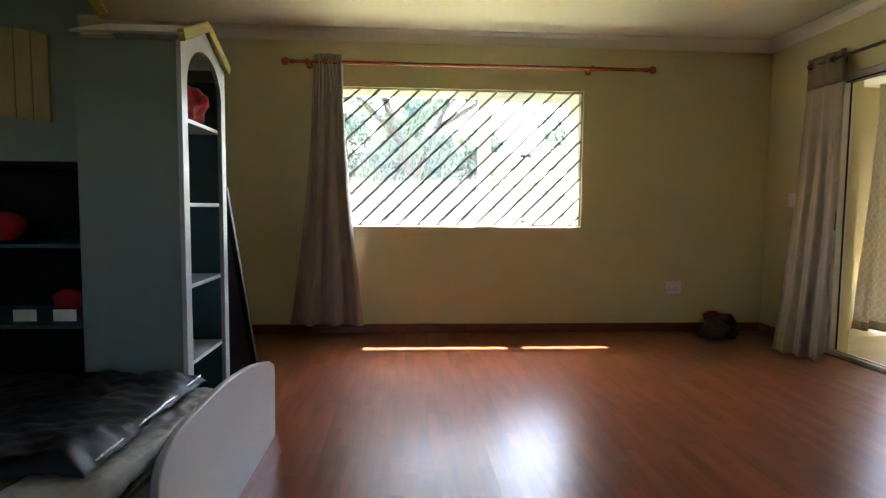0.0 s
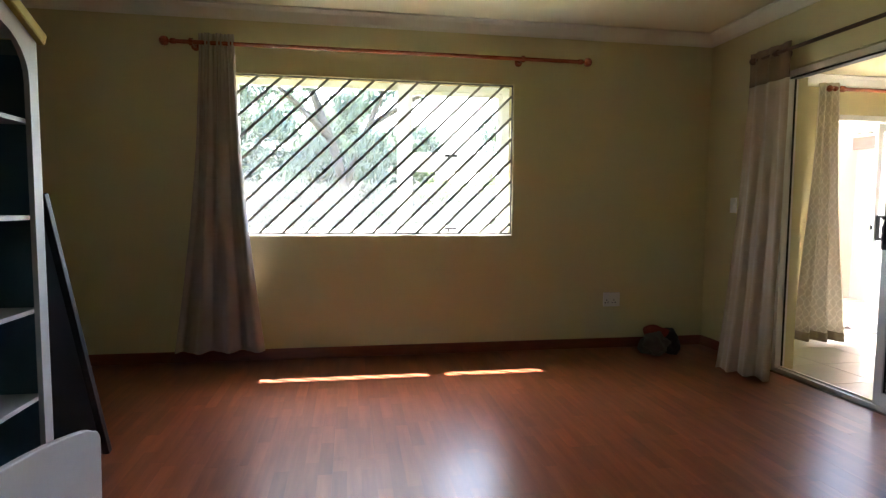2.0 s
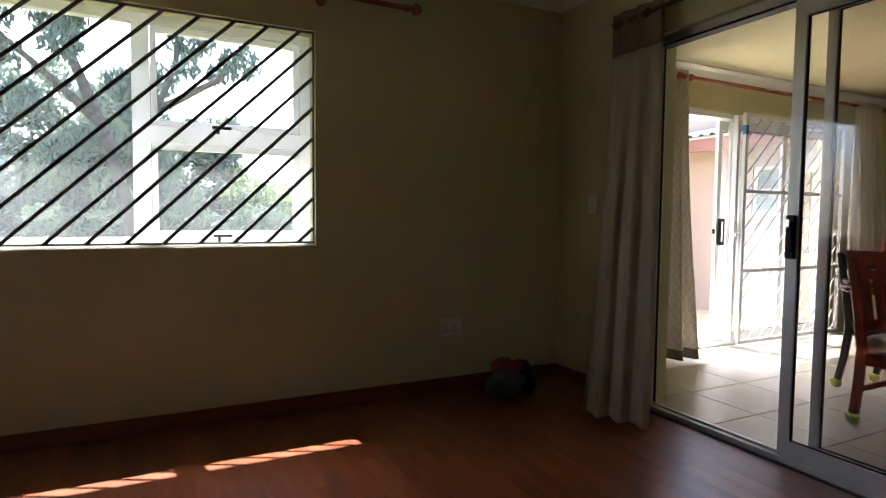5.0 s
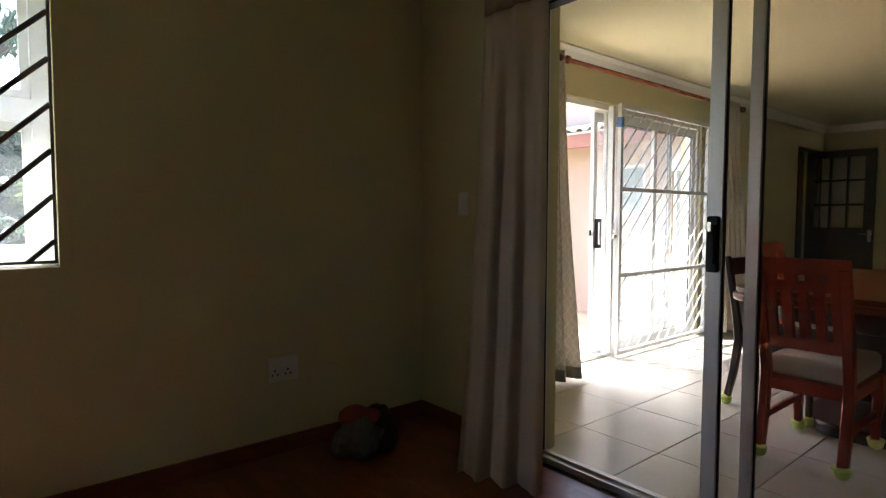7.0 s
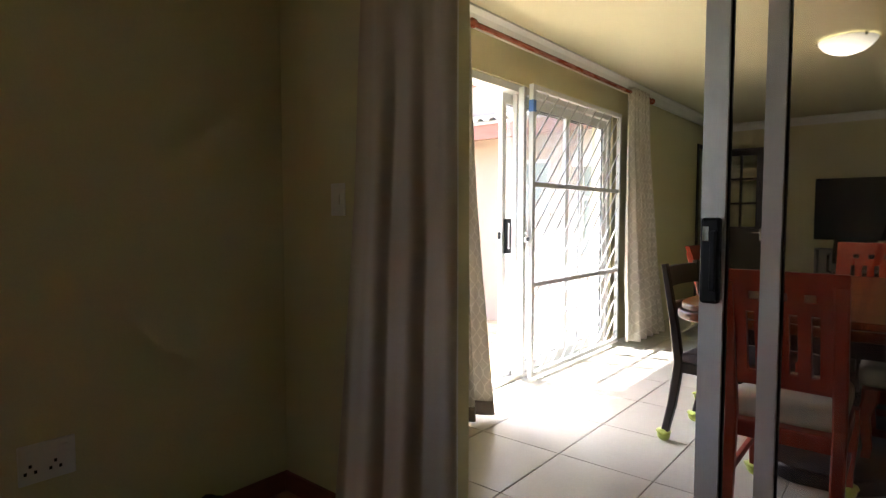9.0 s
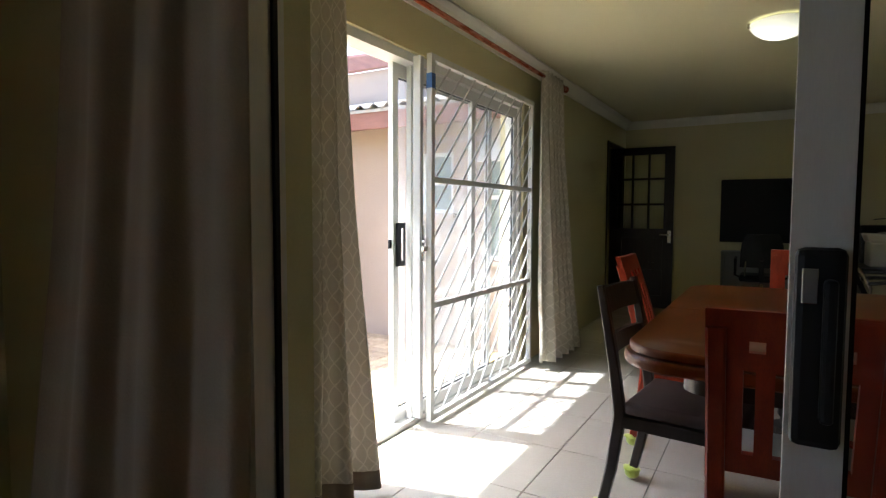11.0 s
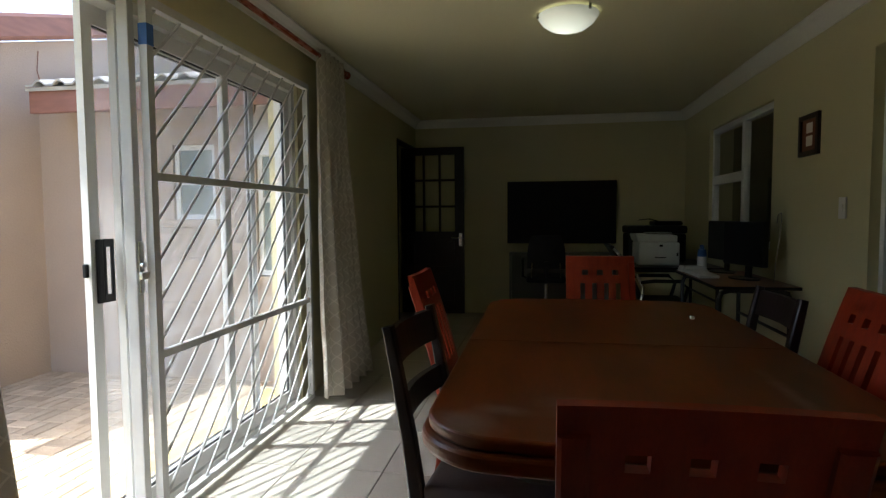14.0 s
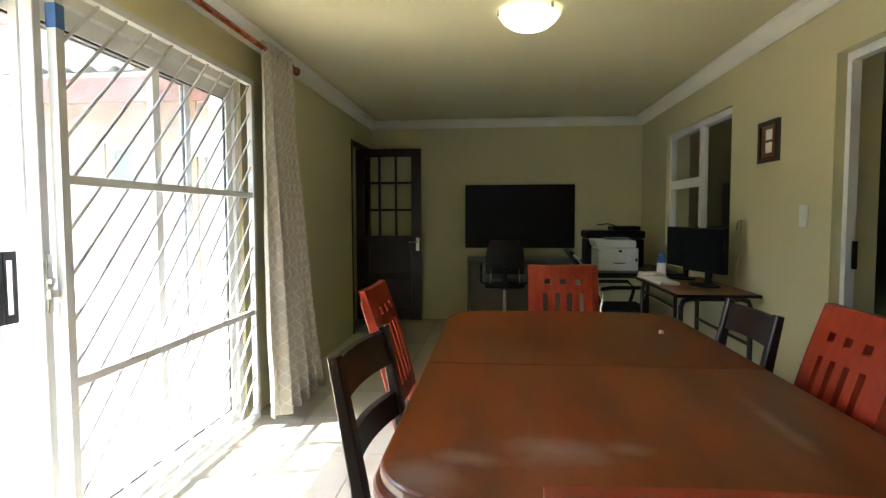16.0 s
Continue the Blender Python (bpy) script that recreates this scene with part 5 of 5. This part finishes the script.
bmesh.ops.recalc_face_normals(bm, faces=bm.faces[:])
part("face_frame", bm, PALEFRAME, bc, "pale grey arched face frame")
for z in (0.41, 0.768, 1.142, 1.52):
    part("shelf", box(bx0 + 0.013, bx1 - 0.021, by0 + 0.019, by1 - 0.022, z - 0.018, z, 0.001), PALEFRAME, bc)
for s in (-1, 1):
    y0, z0 = ym + s * (half + 0.02), ze + 0.012
    part("roof_board", beam([(bx0, (y0 + ym) / 2, (z0 + zp) / 2 + 0.008), (bx1 + 0.02, (y0 + ym) / 2, (z0 + zp) / 2 + 0.008)], math.hypot(half + 0.03, zp - z0), 0.016, side=(0, s * (half + 0.03), -(zp - z0))), PALEFRAME, bc)
    part("roof_trim", beam([(bx1 + 0.012, y0, z0 + 0.004), (bx1 + 0.012, ym, zp + 0.012)], 0.03, 0.05, side=(1, 0, 0)), YELLOW, bc, "yellow painted gable trim")
rc = thing("crumpled_cloth", "crumpled red cloth bundle on the top shelf", "cloth bundle", (-0.66, 3.42, 1.52))
bm = ball((-0.555, 3.41, 1.60), 0.088, scale=(0.75, 1.3, 1.0), sub=4)
for v in bm.verts:
    v.co += (v.co - Vector((-0.555, 3.41, 1.60))) * (0.5 * noise.noise(v.co * 13) + 0.2 * noise.noise(v.co * 40))
    v.co.z = max(v.co.z, 1.5205)
part("cloth", bm, REDCLOTH, rc, smooth=True)

wu = thing("wall_unit", "house-shaped grey bed surround with dark shelves", "shelf unit", (-1.8, 3.4, 0))
ux0, ux1, uy = -2.7, -0.985, 3.30
bm = bmesh.new()
prof = [(ux0, 1.32), (ux1, 1.32), (ux1, 1.965), (-0.895, 1.965), (-1.32, 2.58), (ux0, 2.58)]
f = [bm.verts.new((x, uy, z)) for x, z in prof]
g = [bm.verts.new((x, uy + 0.02, z)) for x, z in prof]
bm.faces.new(f)
bm.faces.new(g[::-1])
for k in range(len(f)):
    bm.faces.new((f[k], g[k], g[k - len(f) + 1], f[k - len(f) + 1]))
bmesh.ops.recalc_face_normals(bm, faces=bm.faces[:])
part("upper_panel", bm, GREYPANEL, wu)
part("roof_trim", beam([(-0.862, uy - 0.012, 1.955), (-1.27, uy - 0.012, 2.60)], 0.03, 0.04, side=(0, 1, 0)), YELLOW, wu, "yellow painted gable trim")
part("side_panel", box(ux0, ux0 + 0.02, uy, 3.85, 0, 1.319), GREYPANEL, wu)
part("side_panel", box(ux1 - 0.02, ux1, uy, 3.85, 0, 1.319), GREYPANEL, wu)
# Black board put in so the recess reads as shaded.
part("back_panel", box(ux0 + 0.021, ux1 - 0.021, 3.83, 3.85, 0, 1.319), BLACKPLASTIC, wu, "black board giving the recess its shade")
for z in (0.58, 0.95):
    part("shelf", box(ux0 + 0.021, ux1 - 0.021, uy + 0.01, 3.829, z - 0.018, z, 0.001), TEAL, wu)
part("top_board", box(ux0, ux1, uy + 0.021, 3.85, 1.32, 1.338), GREYPANEL, wu)
# Pale cards stand in for open gaps where the lit wall shows through.
for x in (-1.264, -1.09, -1.62):
    part("lit_gap", box(x - 0.05, x + 0.05, uy + 0.004, uy + 0.0095, 0.598, 0.652), PAPER, wu, "pale card standing in for a lit gap")
for k in range(6):
    x1, xm = -1.105 - 0.072 * k, -1.105 - 0.072 * (k + 0.5)
    bm = box(x1 - 0.0695, x1, uy - 0.016, uy - 0.001, 1.487, 1.905 - 0.42 * (xm + 1.32) ** 2, 0.004)
    for v in bm.verts:
        if v.co.z > 1.7:
            v.co.z = 1.895 - 0.75 * (v.co.x + 1.30) ** 2
        else:
            v.co.z = 1.487 - 0.14 * (v.co.x + 1.105)
    part("shutter_slat", bm, PINE, wu, "cream pine slat")
for x, z, r, m in ((-1.5, 1.02, 0.07, REDCLOTH), (-1.2, 0.65, 0.06, REDCLOTH), (-1.75, 1.03, 0.075, LEATHER)):
    o = thing("folded_cloth", "dark red cloth bundle on a dim shelf", "cloth bundle", (x, 3.5, z - r + 0.0))
    bm = ball((x, 3.55, z), r, scale=(1.4, 1, 0.95), sub=3)
    for v in bm.verts:
        v.co += (v.co - Vector((x, 3.55, z))) * 0.3 * noise.noise(v.co * 16)
        v.co.z = max(v.co.z, (0.951 if z > 0.9 else 0.581))
    part("cloth", bm, m, o, smooth=True)

lb = thing("leaning_board", "dark framed board leaning behind the bookcase", "board", (-0.8, 4.0, 0))
tilt = math.atan2(0.26, 1.23)
mb = Matrix.Translation((0, 4.07, 0.006)) @ Matrix.Rotation(tilt, 4, "X") @ Matrix(((1, 0, -0.085, 0.02), (0, 1, 0, 0), (0, 0, 1, 0), (0, 0, 0, 1)))
bm = box(-1.15, -0.43, -0.012, 0.012, 0.0, 1.25, 0.003)
bmesh.ops.transform(bm, matrix=mb, verts=bm.verts)
part("board", bm, surface("dark_slate_board", (0.045, 0.045, 0.055), (0.065, 0.065, 0.078), 3, 0.5, 0.05), lb)
for q in ((-0.455, -0.425, -0.017, 0.017, 0.0, 1.252), (-1.155, -1.125, -0.017, 0.017, 0.0, 1.252)):
    bm = box(*q, 0.003)
    bmesh.ops.transform(bm, matrix=mb, verts=bm.verts)
    part("rim", bm, BLACKPLASTIC, lb, "black rim")

# ---- bag in the corner ----
DULLRED = surface("faded_red_cloth", (0.20, 0.03, 0.022), (0.29, 0.05, 0.035), 10, 0.85, 0.25)
GREYBAG = surface("dull_grey_plastic_bag", (0.07, 0.068, 0.066), (0.12, 0.117, 0.112), 12, 0.45, 0.4, fine=40)
sb = thing("shopping_bag", "crumpled grey plastic bag with red and dark cloth", "bag", (3.25, 5.4, 0))
for nm, c, r, sc, m, sd_ in (("bag", (3.19, 5.43, 0.085), 0.12, (0.95, 0.9, 0.85), GREYBAG, 1), ("red_cloth", (3.21, 5.45, 0.175), 0.085, (1.1, 0.9, 0.62), DULLRED, 2), ("dark_cloth", (3.32, 5.46, 0.09), 0.11, (0.95, 0.95, 0.98), BLACKSHEET, 3)):
    bm = ball(c, r, scale=sc, sub=4)
    for v in bm.verts:
        d = v.co - Vector(c)
        v.co += d * (0.45 * noise.noise(v.co * 13 + Vector((sd_, 0, 0))) + 0.15 * noise.noise(v.co * 40))
        v.co.z = max(v.co.z, 0.001)
    part(nm, bm, m, sb, smooth=True)

# ---- outside: eaves, courtyard, garden ----
structure(part("eave_north", box(WEST - 0.4, 3.9, N1 + 0.221, 6.37, 2.31, 2.40), CORNICE), "white boarded eave soffit", "eave")
structure(part("eave_dining", box(3.905, TVX + 0.3, N2 + 0.201, 6.42, 2.32, 2.41), CORNICE), "white boarded eave soffit", "eave")
# The west eave is unseen, added to keep direct sun off that side.
structure(part("eave_west", box(WEST - 0.9, WEST - 0.201, SOUTH - 0.5, N1 + 0.2, 2.31, 2.40), CORNICE), "white boarded eave soffit", "eave")
ground = structure(part("ground", box(-400, 400, -400, 600, -0.6, -0.14), GRASS), "dry lawn and earth ground", "ground")
court = structure(part("pavement", box(3.2, 9.0, N2 + 0.202, 9.0, -0.20, -0.112), SAND), "sandy brick paved courtyard", "pavement")
structure(part("step", box(4.6, 7.6, 5.985, 6.20, -0.112, -0.03, 0.006), STEP), "yellow ochre painted door step", "step")

hs = thing("house_wing", "pinkish beige plastered house wing with tiled roof", "house", (9.0, 7.5, -0.1))
part("wall", holed(6.0, 8.4, -0.12, 2.2, 8.0, 8.2, [(6.80, 7.17, 1.20, 1.80), (6.18, 6.45, 0.75, 2.10)], yz(0)), BEIGEWALL, hs)
bm = bmesh.new()
prof = [(6.4, -0.12), (11.5, -0.12), (11.5, 3.6), (9.6, 3.2), (6.4, 2.19)]
f = [bm.verts.new((x, 8.4, z)) for x, z in prof]
g = [bm.verts.new((x, 8.6, z)) for x, z in prof]
bm.faces.new(f)
bm.faces.new(g[::-1])
for k in range(len(f)):
    bm.faces.new((f[k], g[k], g[k - len(f) + 1], f[k - len(f) + 1]))
bmesh.ops.recalc_face_normals(bm, faces=bm.faces[:])
part("wall", bm, BEIGEWALL, hs)
part("fascia", beam([(6.2, 8.33, 2.24), (9.6, 8.33, 3.31)], 0.16, 0.20, side=(0, 1, 0)), FASCIA, hs, "red-brown barge board")
part("crack", beam([(8.02, 8.396, 2.62), (8.0, 8.396, 2.45), (8.06, 8.396, 2.25)], 0.006, 0.006, side=(0, 1, 0)), FASCIA, hs, "thin dark cable")
part("fascia", box(7.62, 7.66, 6.0, 8.10, 2.02, 2.20, 0.004), FASCIA, hs, "red-brown fascia board")
part("soffit", box(7.661, 7.999, 6.0, 8.10, 2.10, 2.12), FASCIA, hs)
roof = part("roof", beam([(7.60, 7.05, 2.195), (9.6, 7.05, 2.62)], 2.12, 0.03, side=(0, 1, 0)), ROOFTILE, hs)
for nm, y0, y1, z0, z1, mid in (("window", 6.80, 7.17, 1.20, 1.80, 1.50), ("window", 6.18, 6.45, 0.75, 2.10, 1.35)):
    w = part(nm, holed(y0 + 0.001, y1 - 0.001, z0 + 0.001, z1 - 0.001, 8.03, 8.08, [(y0 + 0.04, y1 - 0.04, z0 + 0.04, mid - 0.02), (y0 + 0.04, y1 - 0.04, mid + 0.02, z1 - 0.04)], yz(0)), WHITE, hs, "white window frame")
    part("pane", box(8.05, 8.055, y0 + 0.035, y1 - 0.035, z0 + 0.035, mid - 0.015), OUTGLASS, w, "glass coloured as if reflecting sky")
    part("pane", box(8.05, 8.055, y0 + 0.035, y1 - 0.035, mid + 0.015, z1 - 0.035), OUTGLASS, w, "glass coloured as if reflecting sky")
    part("sill", box(7.93, 8.03, y0 - 0.04, y1 + 0.04, z0 - 0.05, z0, 0.005), BEIGEWALL, w)
hop = box(7.62, 7.64, 6.19, 6.44, 1.60, 2.05)
bmesh.ops.transform(hop, matrix=Matrix.Translation((8.03, 0, 2.08)) @ Matrix.Rotation(math.radians(28), 4, "Y") @ Matrix.Translation((-7.63, 0, -2.06)), verts=hop.verts)
part("open_sash", hop, WHITE, hs, "white hopper sash standing open")

rag = thing("floor_cloth", "crumpled dark grey cloth on the door step", "cloth", (5.56, 6.03, -0.03))
bm = ball((5.57, 6.03, 0.0), 0.06, scale=(1.4, 0.8, 0.75), sub=4)
for v in bm.verts:
    v.co += (v.co - Vector((5.57, 6.03, 0))) * (0.7 * noise.noise(v.co * 30) + 0.2 * noise.noise(v.co * 80))
    v.co.z = max(v.co.z, -0.0295)
part("cloth", bm, LEATHER, rag, smooth=True)

gw = thing("garden_wall", "low pale plastered garden boundary wall", "wall", (0, 22, -0.14))
part("wall", box(-14, 16, 22, 22.2, -0.14, 1.25, 0.01), BEIGEWALL, gw)
part("coping", box(-14, 16, 21.97, 22.23, 1.251, 1.31, 0.008), BEIGEWALL, gw)


def leaf_mesh(clumps, count, size, seed, droop=0.0):
    r = np.random.RandomState(seed)
    w = np.array([c[3] for c in clumps], float) ** 2
    idx = r.choice(len(clumps), count, p=w / w.sum())
    C = np.array([c[:3] for c in clumps])[idx]
    R = np.array([c[3] for c in clumps])[idx]
    d = r.normal(size=(count, 3))
    d /= np.linalg.norm(d, axis=1)[:, None]
    p = C + d * (R * r.uniform(0.25, 1.0, count) ** 0.6)[:, None] * np.array([1, 1, 0.8])
    a = r.normal(size=(count, 3)) * 0.6 + np.array([0, 0, -droop])
    a /= np.linalg.norm(a, axis=1)[:, None]
    b = np.cross(a, r.normal(size=(count, 3)))
    b /= np.linalg.norm(b, axis=1)[:, None]
    L = (size * r.uniform(0.6, 1.4, count))[:, None]
    W = L * 0.32
    v = np.stack([p - a * L, p - b * W, p + a * L, p + b * W], 1).reshape(-1, 3)
    me = bpy.data.meshes.new("crown")
    me.from_pydata(v.tolist(), [], [(4 * i, 4 * i + 1, 4 * i + 2, 4 * i + 3) for i in range(count)])
    return me


def tree(label, base, limbs, clumps, count, size, seed, mat, droop=0.0):
    t = thing("tree", label, "tree", base, group="garden trees")
    for k, (pts, r0, r1) in enumerate(limbs):
        n = len(pts)
        part("trunk" if k == 0 else "limb", tube(pts, [r0 + (r1 - r0) * i / (n - 1) for i in range(n)], n=9), BARK, t, smooth=True)
    ob = new("crown", leaf_mesh(clumps, count, size, seed, droop))
    ob.data.materials.append(mat)
    ob.parent = t
    ob.matrix_parent_inverse = t.matrix_basis.inverted()
    tagged(ob, kind="stuff")


def blob(cx, cy, cz, rx, rz, n, r, seed):
    q = random.Random(seed)
    return [(cx + q.uniform(-rx, rx), cy + q.uniform(-1, 1), cz + q.uniform(-rz, rz), r * q.uniform(0.6, 1.2)) for _ in range(n)]


tree("leaning grey-barked gum tree with drooping leaves", (0.9, 14, -0.14),
     [([(0.9, 14, -0.2), (0.75, 14, 1.0), (0.45, 14, 2.3), (-0.1, 14.1, 3.8), (-0.5, 14.2, 5.4), (-0.7, 14.3, 7)], 0.14, 0.05),
      ([(0.62, 14, 1.6), (1.0, 14, 2.6), (1.5, 14.1, 3.8), (1.7, 14.2, 5.6)], 0.09, 0.035),
      ([(0.3, 14, 2.7), (-0.4, 13.8, 3.4), (-1.4, 13.6, 4.3)], 0.09, 0.03), ([(1.2, 14, 3.0), (2.2, 13.8, 3.6), (3.0, 13.7, 4.6)], 0.08, 0.03)],
     # Last clumps, out of view, added to dim the floor's window reflection.
     blob(0.4, 14, 5.2, 2.6, 1.6, 26, 0.55, 4) + blob(0.8, 13.8, 3.2, 1.6, 0.7, 9, 0.35, 5) + blob(0.7, 13.7, 1.9, 1.1, 0.9, 12, 0.38, 6) + blob(0.1, 14.6, 5.9, 1.6, 0.9, 32, 0.6, 14), 34000, 0.085, 1, LEAF, 1.2)
tree("dense dark green tree by the garden wall", (-2.6, 18, -0.14),
     [([(-2.6, 18, -0.2), (-2.6, 18, 1.5), (-2.7, 18, 3.2)], 0.2, 0.08), ([(-2.6, 18, 1.4), (-1.8, 18, 2.6)], 0.09, 0.04)],
     blob(-2.2, 17.5, 2.2, 3.2, 2.0, 110, 0.75, 7), 42000, 0.10, 2, LEAF, 0.2)
tree("grey-green bushy tree in the garden", (0.2, 19, -0.14),
     [([(0.2, 19, -0.2), (0.2, 19, 1.4), (0.3, 19, 2.6)], 0.15, 0.06)],
     blob(0.9, 17.5, 1.7, 2.2, 1.5, 65, 0.65, 8), 26000, 0.10, 3, LEAF, 0.2)
tree("light green shrub tree in the garden", (4.6, 17, -0.14),
     [([(4.6, 17, -0.2), (4.6, 17, 1.2), (4.8, 17, 2.6)], 0.1, 0.04), ([(4.6, 17, 0.9), (5.3, 17, 1.9)], 0.06, 0.03)],
     blob(4.3, 17, 1.5, 1.5, 0.7, 16, 0.5, 9) + blob(5.6, 17.4, 3.2, 0.8, 0.7, 5, 0.45, 10), 4200, 0.10, 4, LEAF2, 0.2)
tree("bright green bush by the wall", (2.6, 18, -0.14),
     [([(2.6, 18, -0.2), (2.6, 18, 0.9)], 0.08, 0.04)],
     blob(2.6, 18, 1.0, 1.3, 0.6, 18, 0.5, 11), 5200, 0.09, 5, LEAF2, 0.1)
tree("tall sparse gum tree beyond the shrubs", (7.6, 20, -0.14),
     [([(7.6, 20, -0.2), (7.5, 20, 2.5), (7.9, 20, 5.5)], 0.16, 0.06), ([(7.5, 20, 2.4), (6.6, 20, 4.2)], 0.08, 0.03)],
     blob(7.0, 20, 4.4, 1.6, 1.2, 12, 0.6, 12), 2600, 0.10, 6, LEAF, 0.8)
tree("low dark green hedge before the garden wall", (1.6, 15.5, -0.14),
     [([(1.6, 15.5, -0.2), (1.6, 15.5, 0.4), (1.7, 15.5, 0.8)], 0.05, 0.03), ([(2.9, 15.6, -0.2), (2.9, 15.6, 0.7)], 0.05, 0.03), ([(0.2, 15.4, -0.2), (0.2, 15.4, 0.7)], 0.05, 0.03)],
     blob(1.7, 15.5, 0.65, 2.7, 0.45, 60, 0.42, 15), 17000, 0.085, 7, LEAF, 0.2)
# ---- planks and tiles ----
rng = random.Random(5)


def plank_mesh(w, l, h=0.006, c=0.0002):
    bm = box(0, w, 0, l, -h, 0, 0)
    bmesh.ops.bevel(bm, geom=[e for e in bm.edges if e.verts[0].co.z > -1e-6 and e.verts[1].co.z > -1e-6], offset=c, segments=1, affect="EDGES")
    me = bpy.data.meshes.new("piece")
    bm.to_mesh(me)
    bm.free()
    return me


def pieces(name, mesh_for, material, parent, spots):
    cache = {}
    for x, y, w, l, z in spots:
        key = (round(w, 3), round(l, 3))
        if key not in cache:
            cache[key] = mesh_for(*key)
            cache[key].materials.append(material)
        ob = new(name, cache[key])
        ob.parent = parent
        ob.location = (x, y, z)


spots = []
x, k = WEST, 0
while x < E1 - 0.01:
    w = min(0.192, E1 - x)
    y = SOUTH - (k * 0.43) % 1.28
    while y < N1:
        a, b = max(y, SOUTH), min(y + 1.28, N1)
        if b - a > 0.02:
            spots.append((x + 0.0001, a + 0.0001, w - 0.0002, b - a - 0.0002, 0.0))
        y += 1.28
    x += 0.192
    k += 1
pieces("plank", plank_mesh, PLANK, floor1, spots)

spots = []
xs, ys = [4.33 - 0.51 + 0.51 * i for i in range(15)], [4.515 + 0.457 * j for j in range(-5, 3)]
for i, x in enumerate(xs):
    for y in ys:
        a, b = max(x, E1 + 0.152), min(x + 0.51, TVX)
        c, d = max(y, S2), min(y + 0.457, N2 + 0.02)
        if b - a > 0.02 and d - c > 0.02:
            spots.append((a + 0.002, c + 0.002, b - a - 0.004, d - c - 0.004, 0.0))
pieces("tile", lambda w, l: plank_mesh(w, l, 0.006, 0.0015), TILE, floor2, spots)

# ---- courtyard pavers and roof tiles ----
spots = []
for i in range(13):
    for j in range(13):
        x, y = 5.15 + 0.225 * i, 6.22 + 0.175 * j
        if x < 7.98 and y < 8.36:
            if (i + j) % 2:
                spots.append((x, y, 0.219, 0.083, -0.105 + 0.003 * rng.random()))
                spots.append((x, y + 0.0875, 0.219, 0.083, -0.105 + 0.003 * rng.random()))
            else:
                spots.append((x, y, 0.108, 0.170, -0.105 + 0.003 * rng.random()))
                spots.append((x + 0.1125, y, 0.106, 0.170, -0.105 + 0.003 * rng.random()))
pieces("paver", lambda w, l: plank_mesh(w, l, 0.03, 0.006), PAVER, court, spots)

bm = bmesh.new()
g = []
for i in range(9):
    v = i / 8
    row = [bm.verts.new((x, v * 0.172, 0.034 * math.sin(math.pi * min(1, v / 0.62)) * (v < 0.62) + 0.006 + dz)) for x, dz in ((0, 0.0), (0.34, 0.0))]
    low = [bm.verts.new((x, v * 0.172, row[0].co.z - 0.014)) for x in (0, 0.34)]
    g.append((row, low))
for (a, al), (b, bl) in zip(g, g[1:]):
    bm.faces.new((a[0], a[1], b[1], b[0]))
    bm.faces.new((al[0], bl[0], bl[1], al[1]))
    bm.faces.new((a[0], b[0], bl[0], al[0]))
    bm.faces.new((a[1], al[1], bl[1], b[1]))
bmesh.ops.recalc_face_normals(bm, faces=bm.faces[:])
tile_mesh = bpy.data.meshes.new("roof_tile")
bm.to_mesh(tile_mesh)
bm.free()
tile_mesh.materials.append(ROOFTILE)
pitch = math.atan2(0.425, 2.0)
for r in range(6):
    for k in range(12):
        ob = new("roof_tile", tile_mesh)
        ob.parent = roof
        d = r * 0.32
        ob.matrix_parent_inverse = world_of(roof).inverted()
        ob.matrix_basis = Matrix.Translation((7.575 + d * math.cos(pitch), 6.02 + 0.172 * k, 2.212 + d * math.sin(pitch) + 0.008)) @ Matrix.Rotation(-pitch - 0.03, 4, "Y")
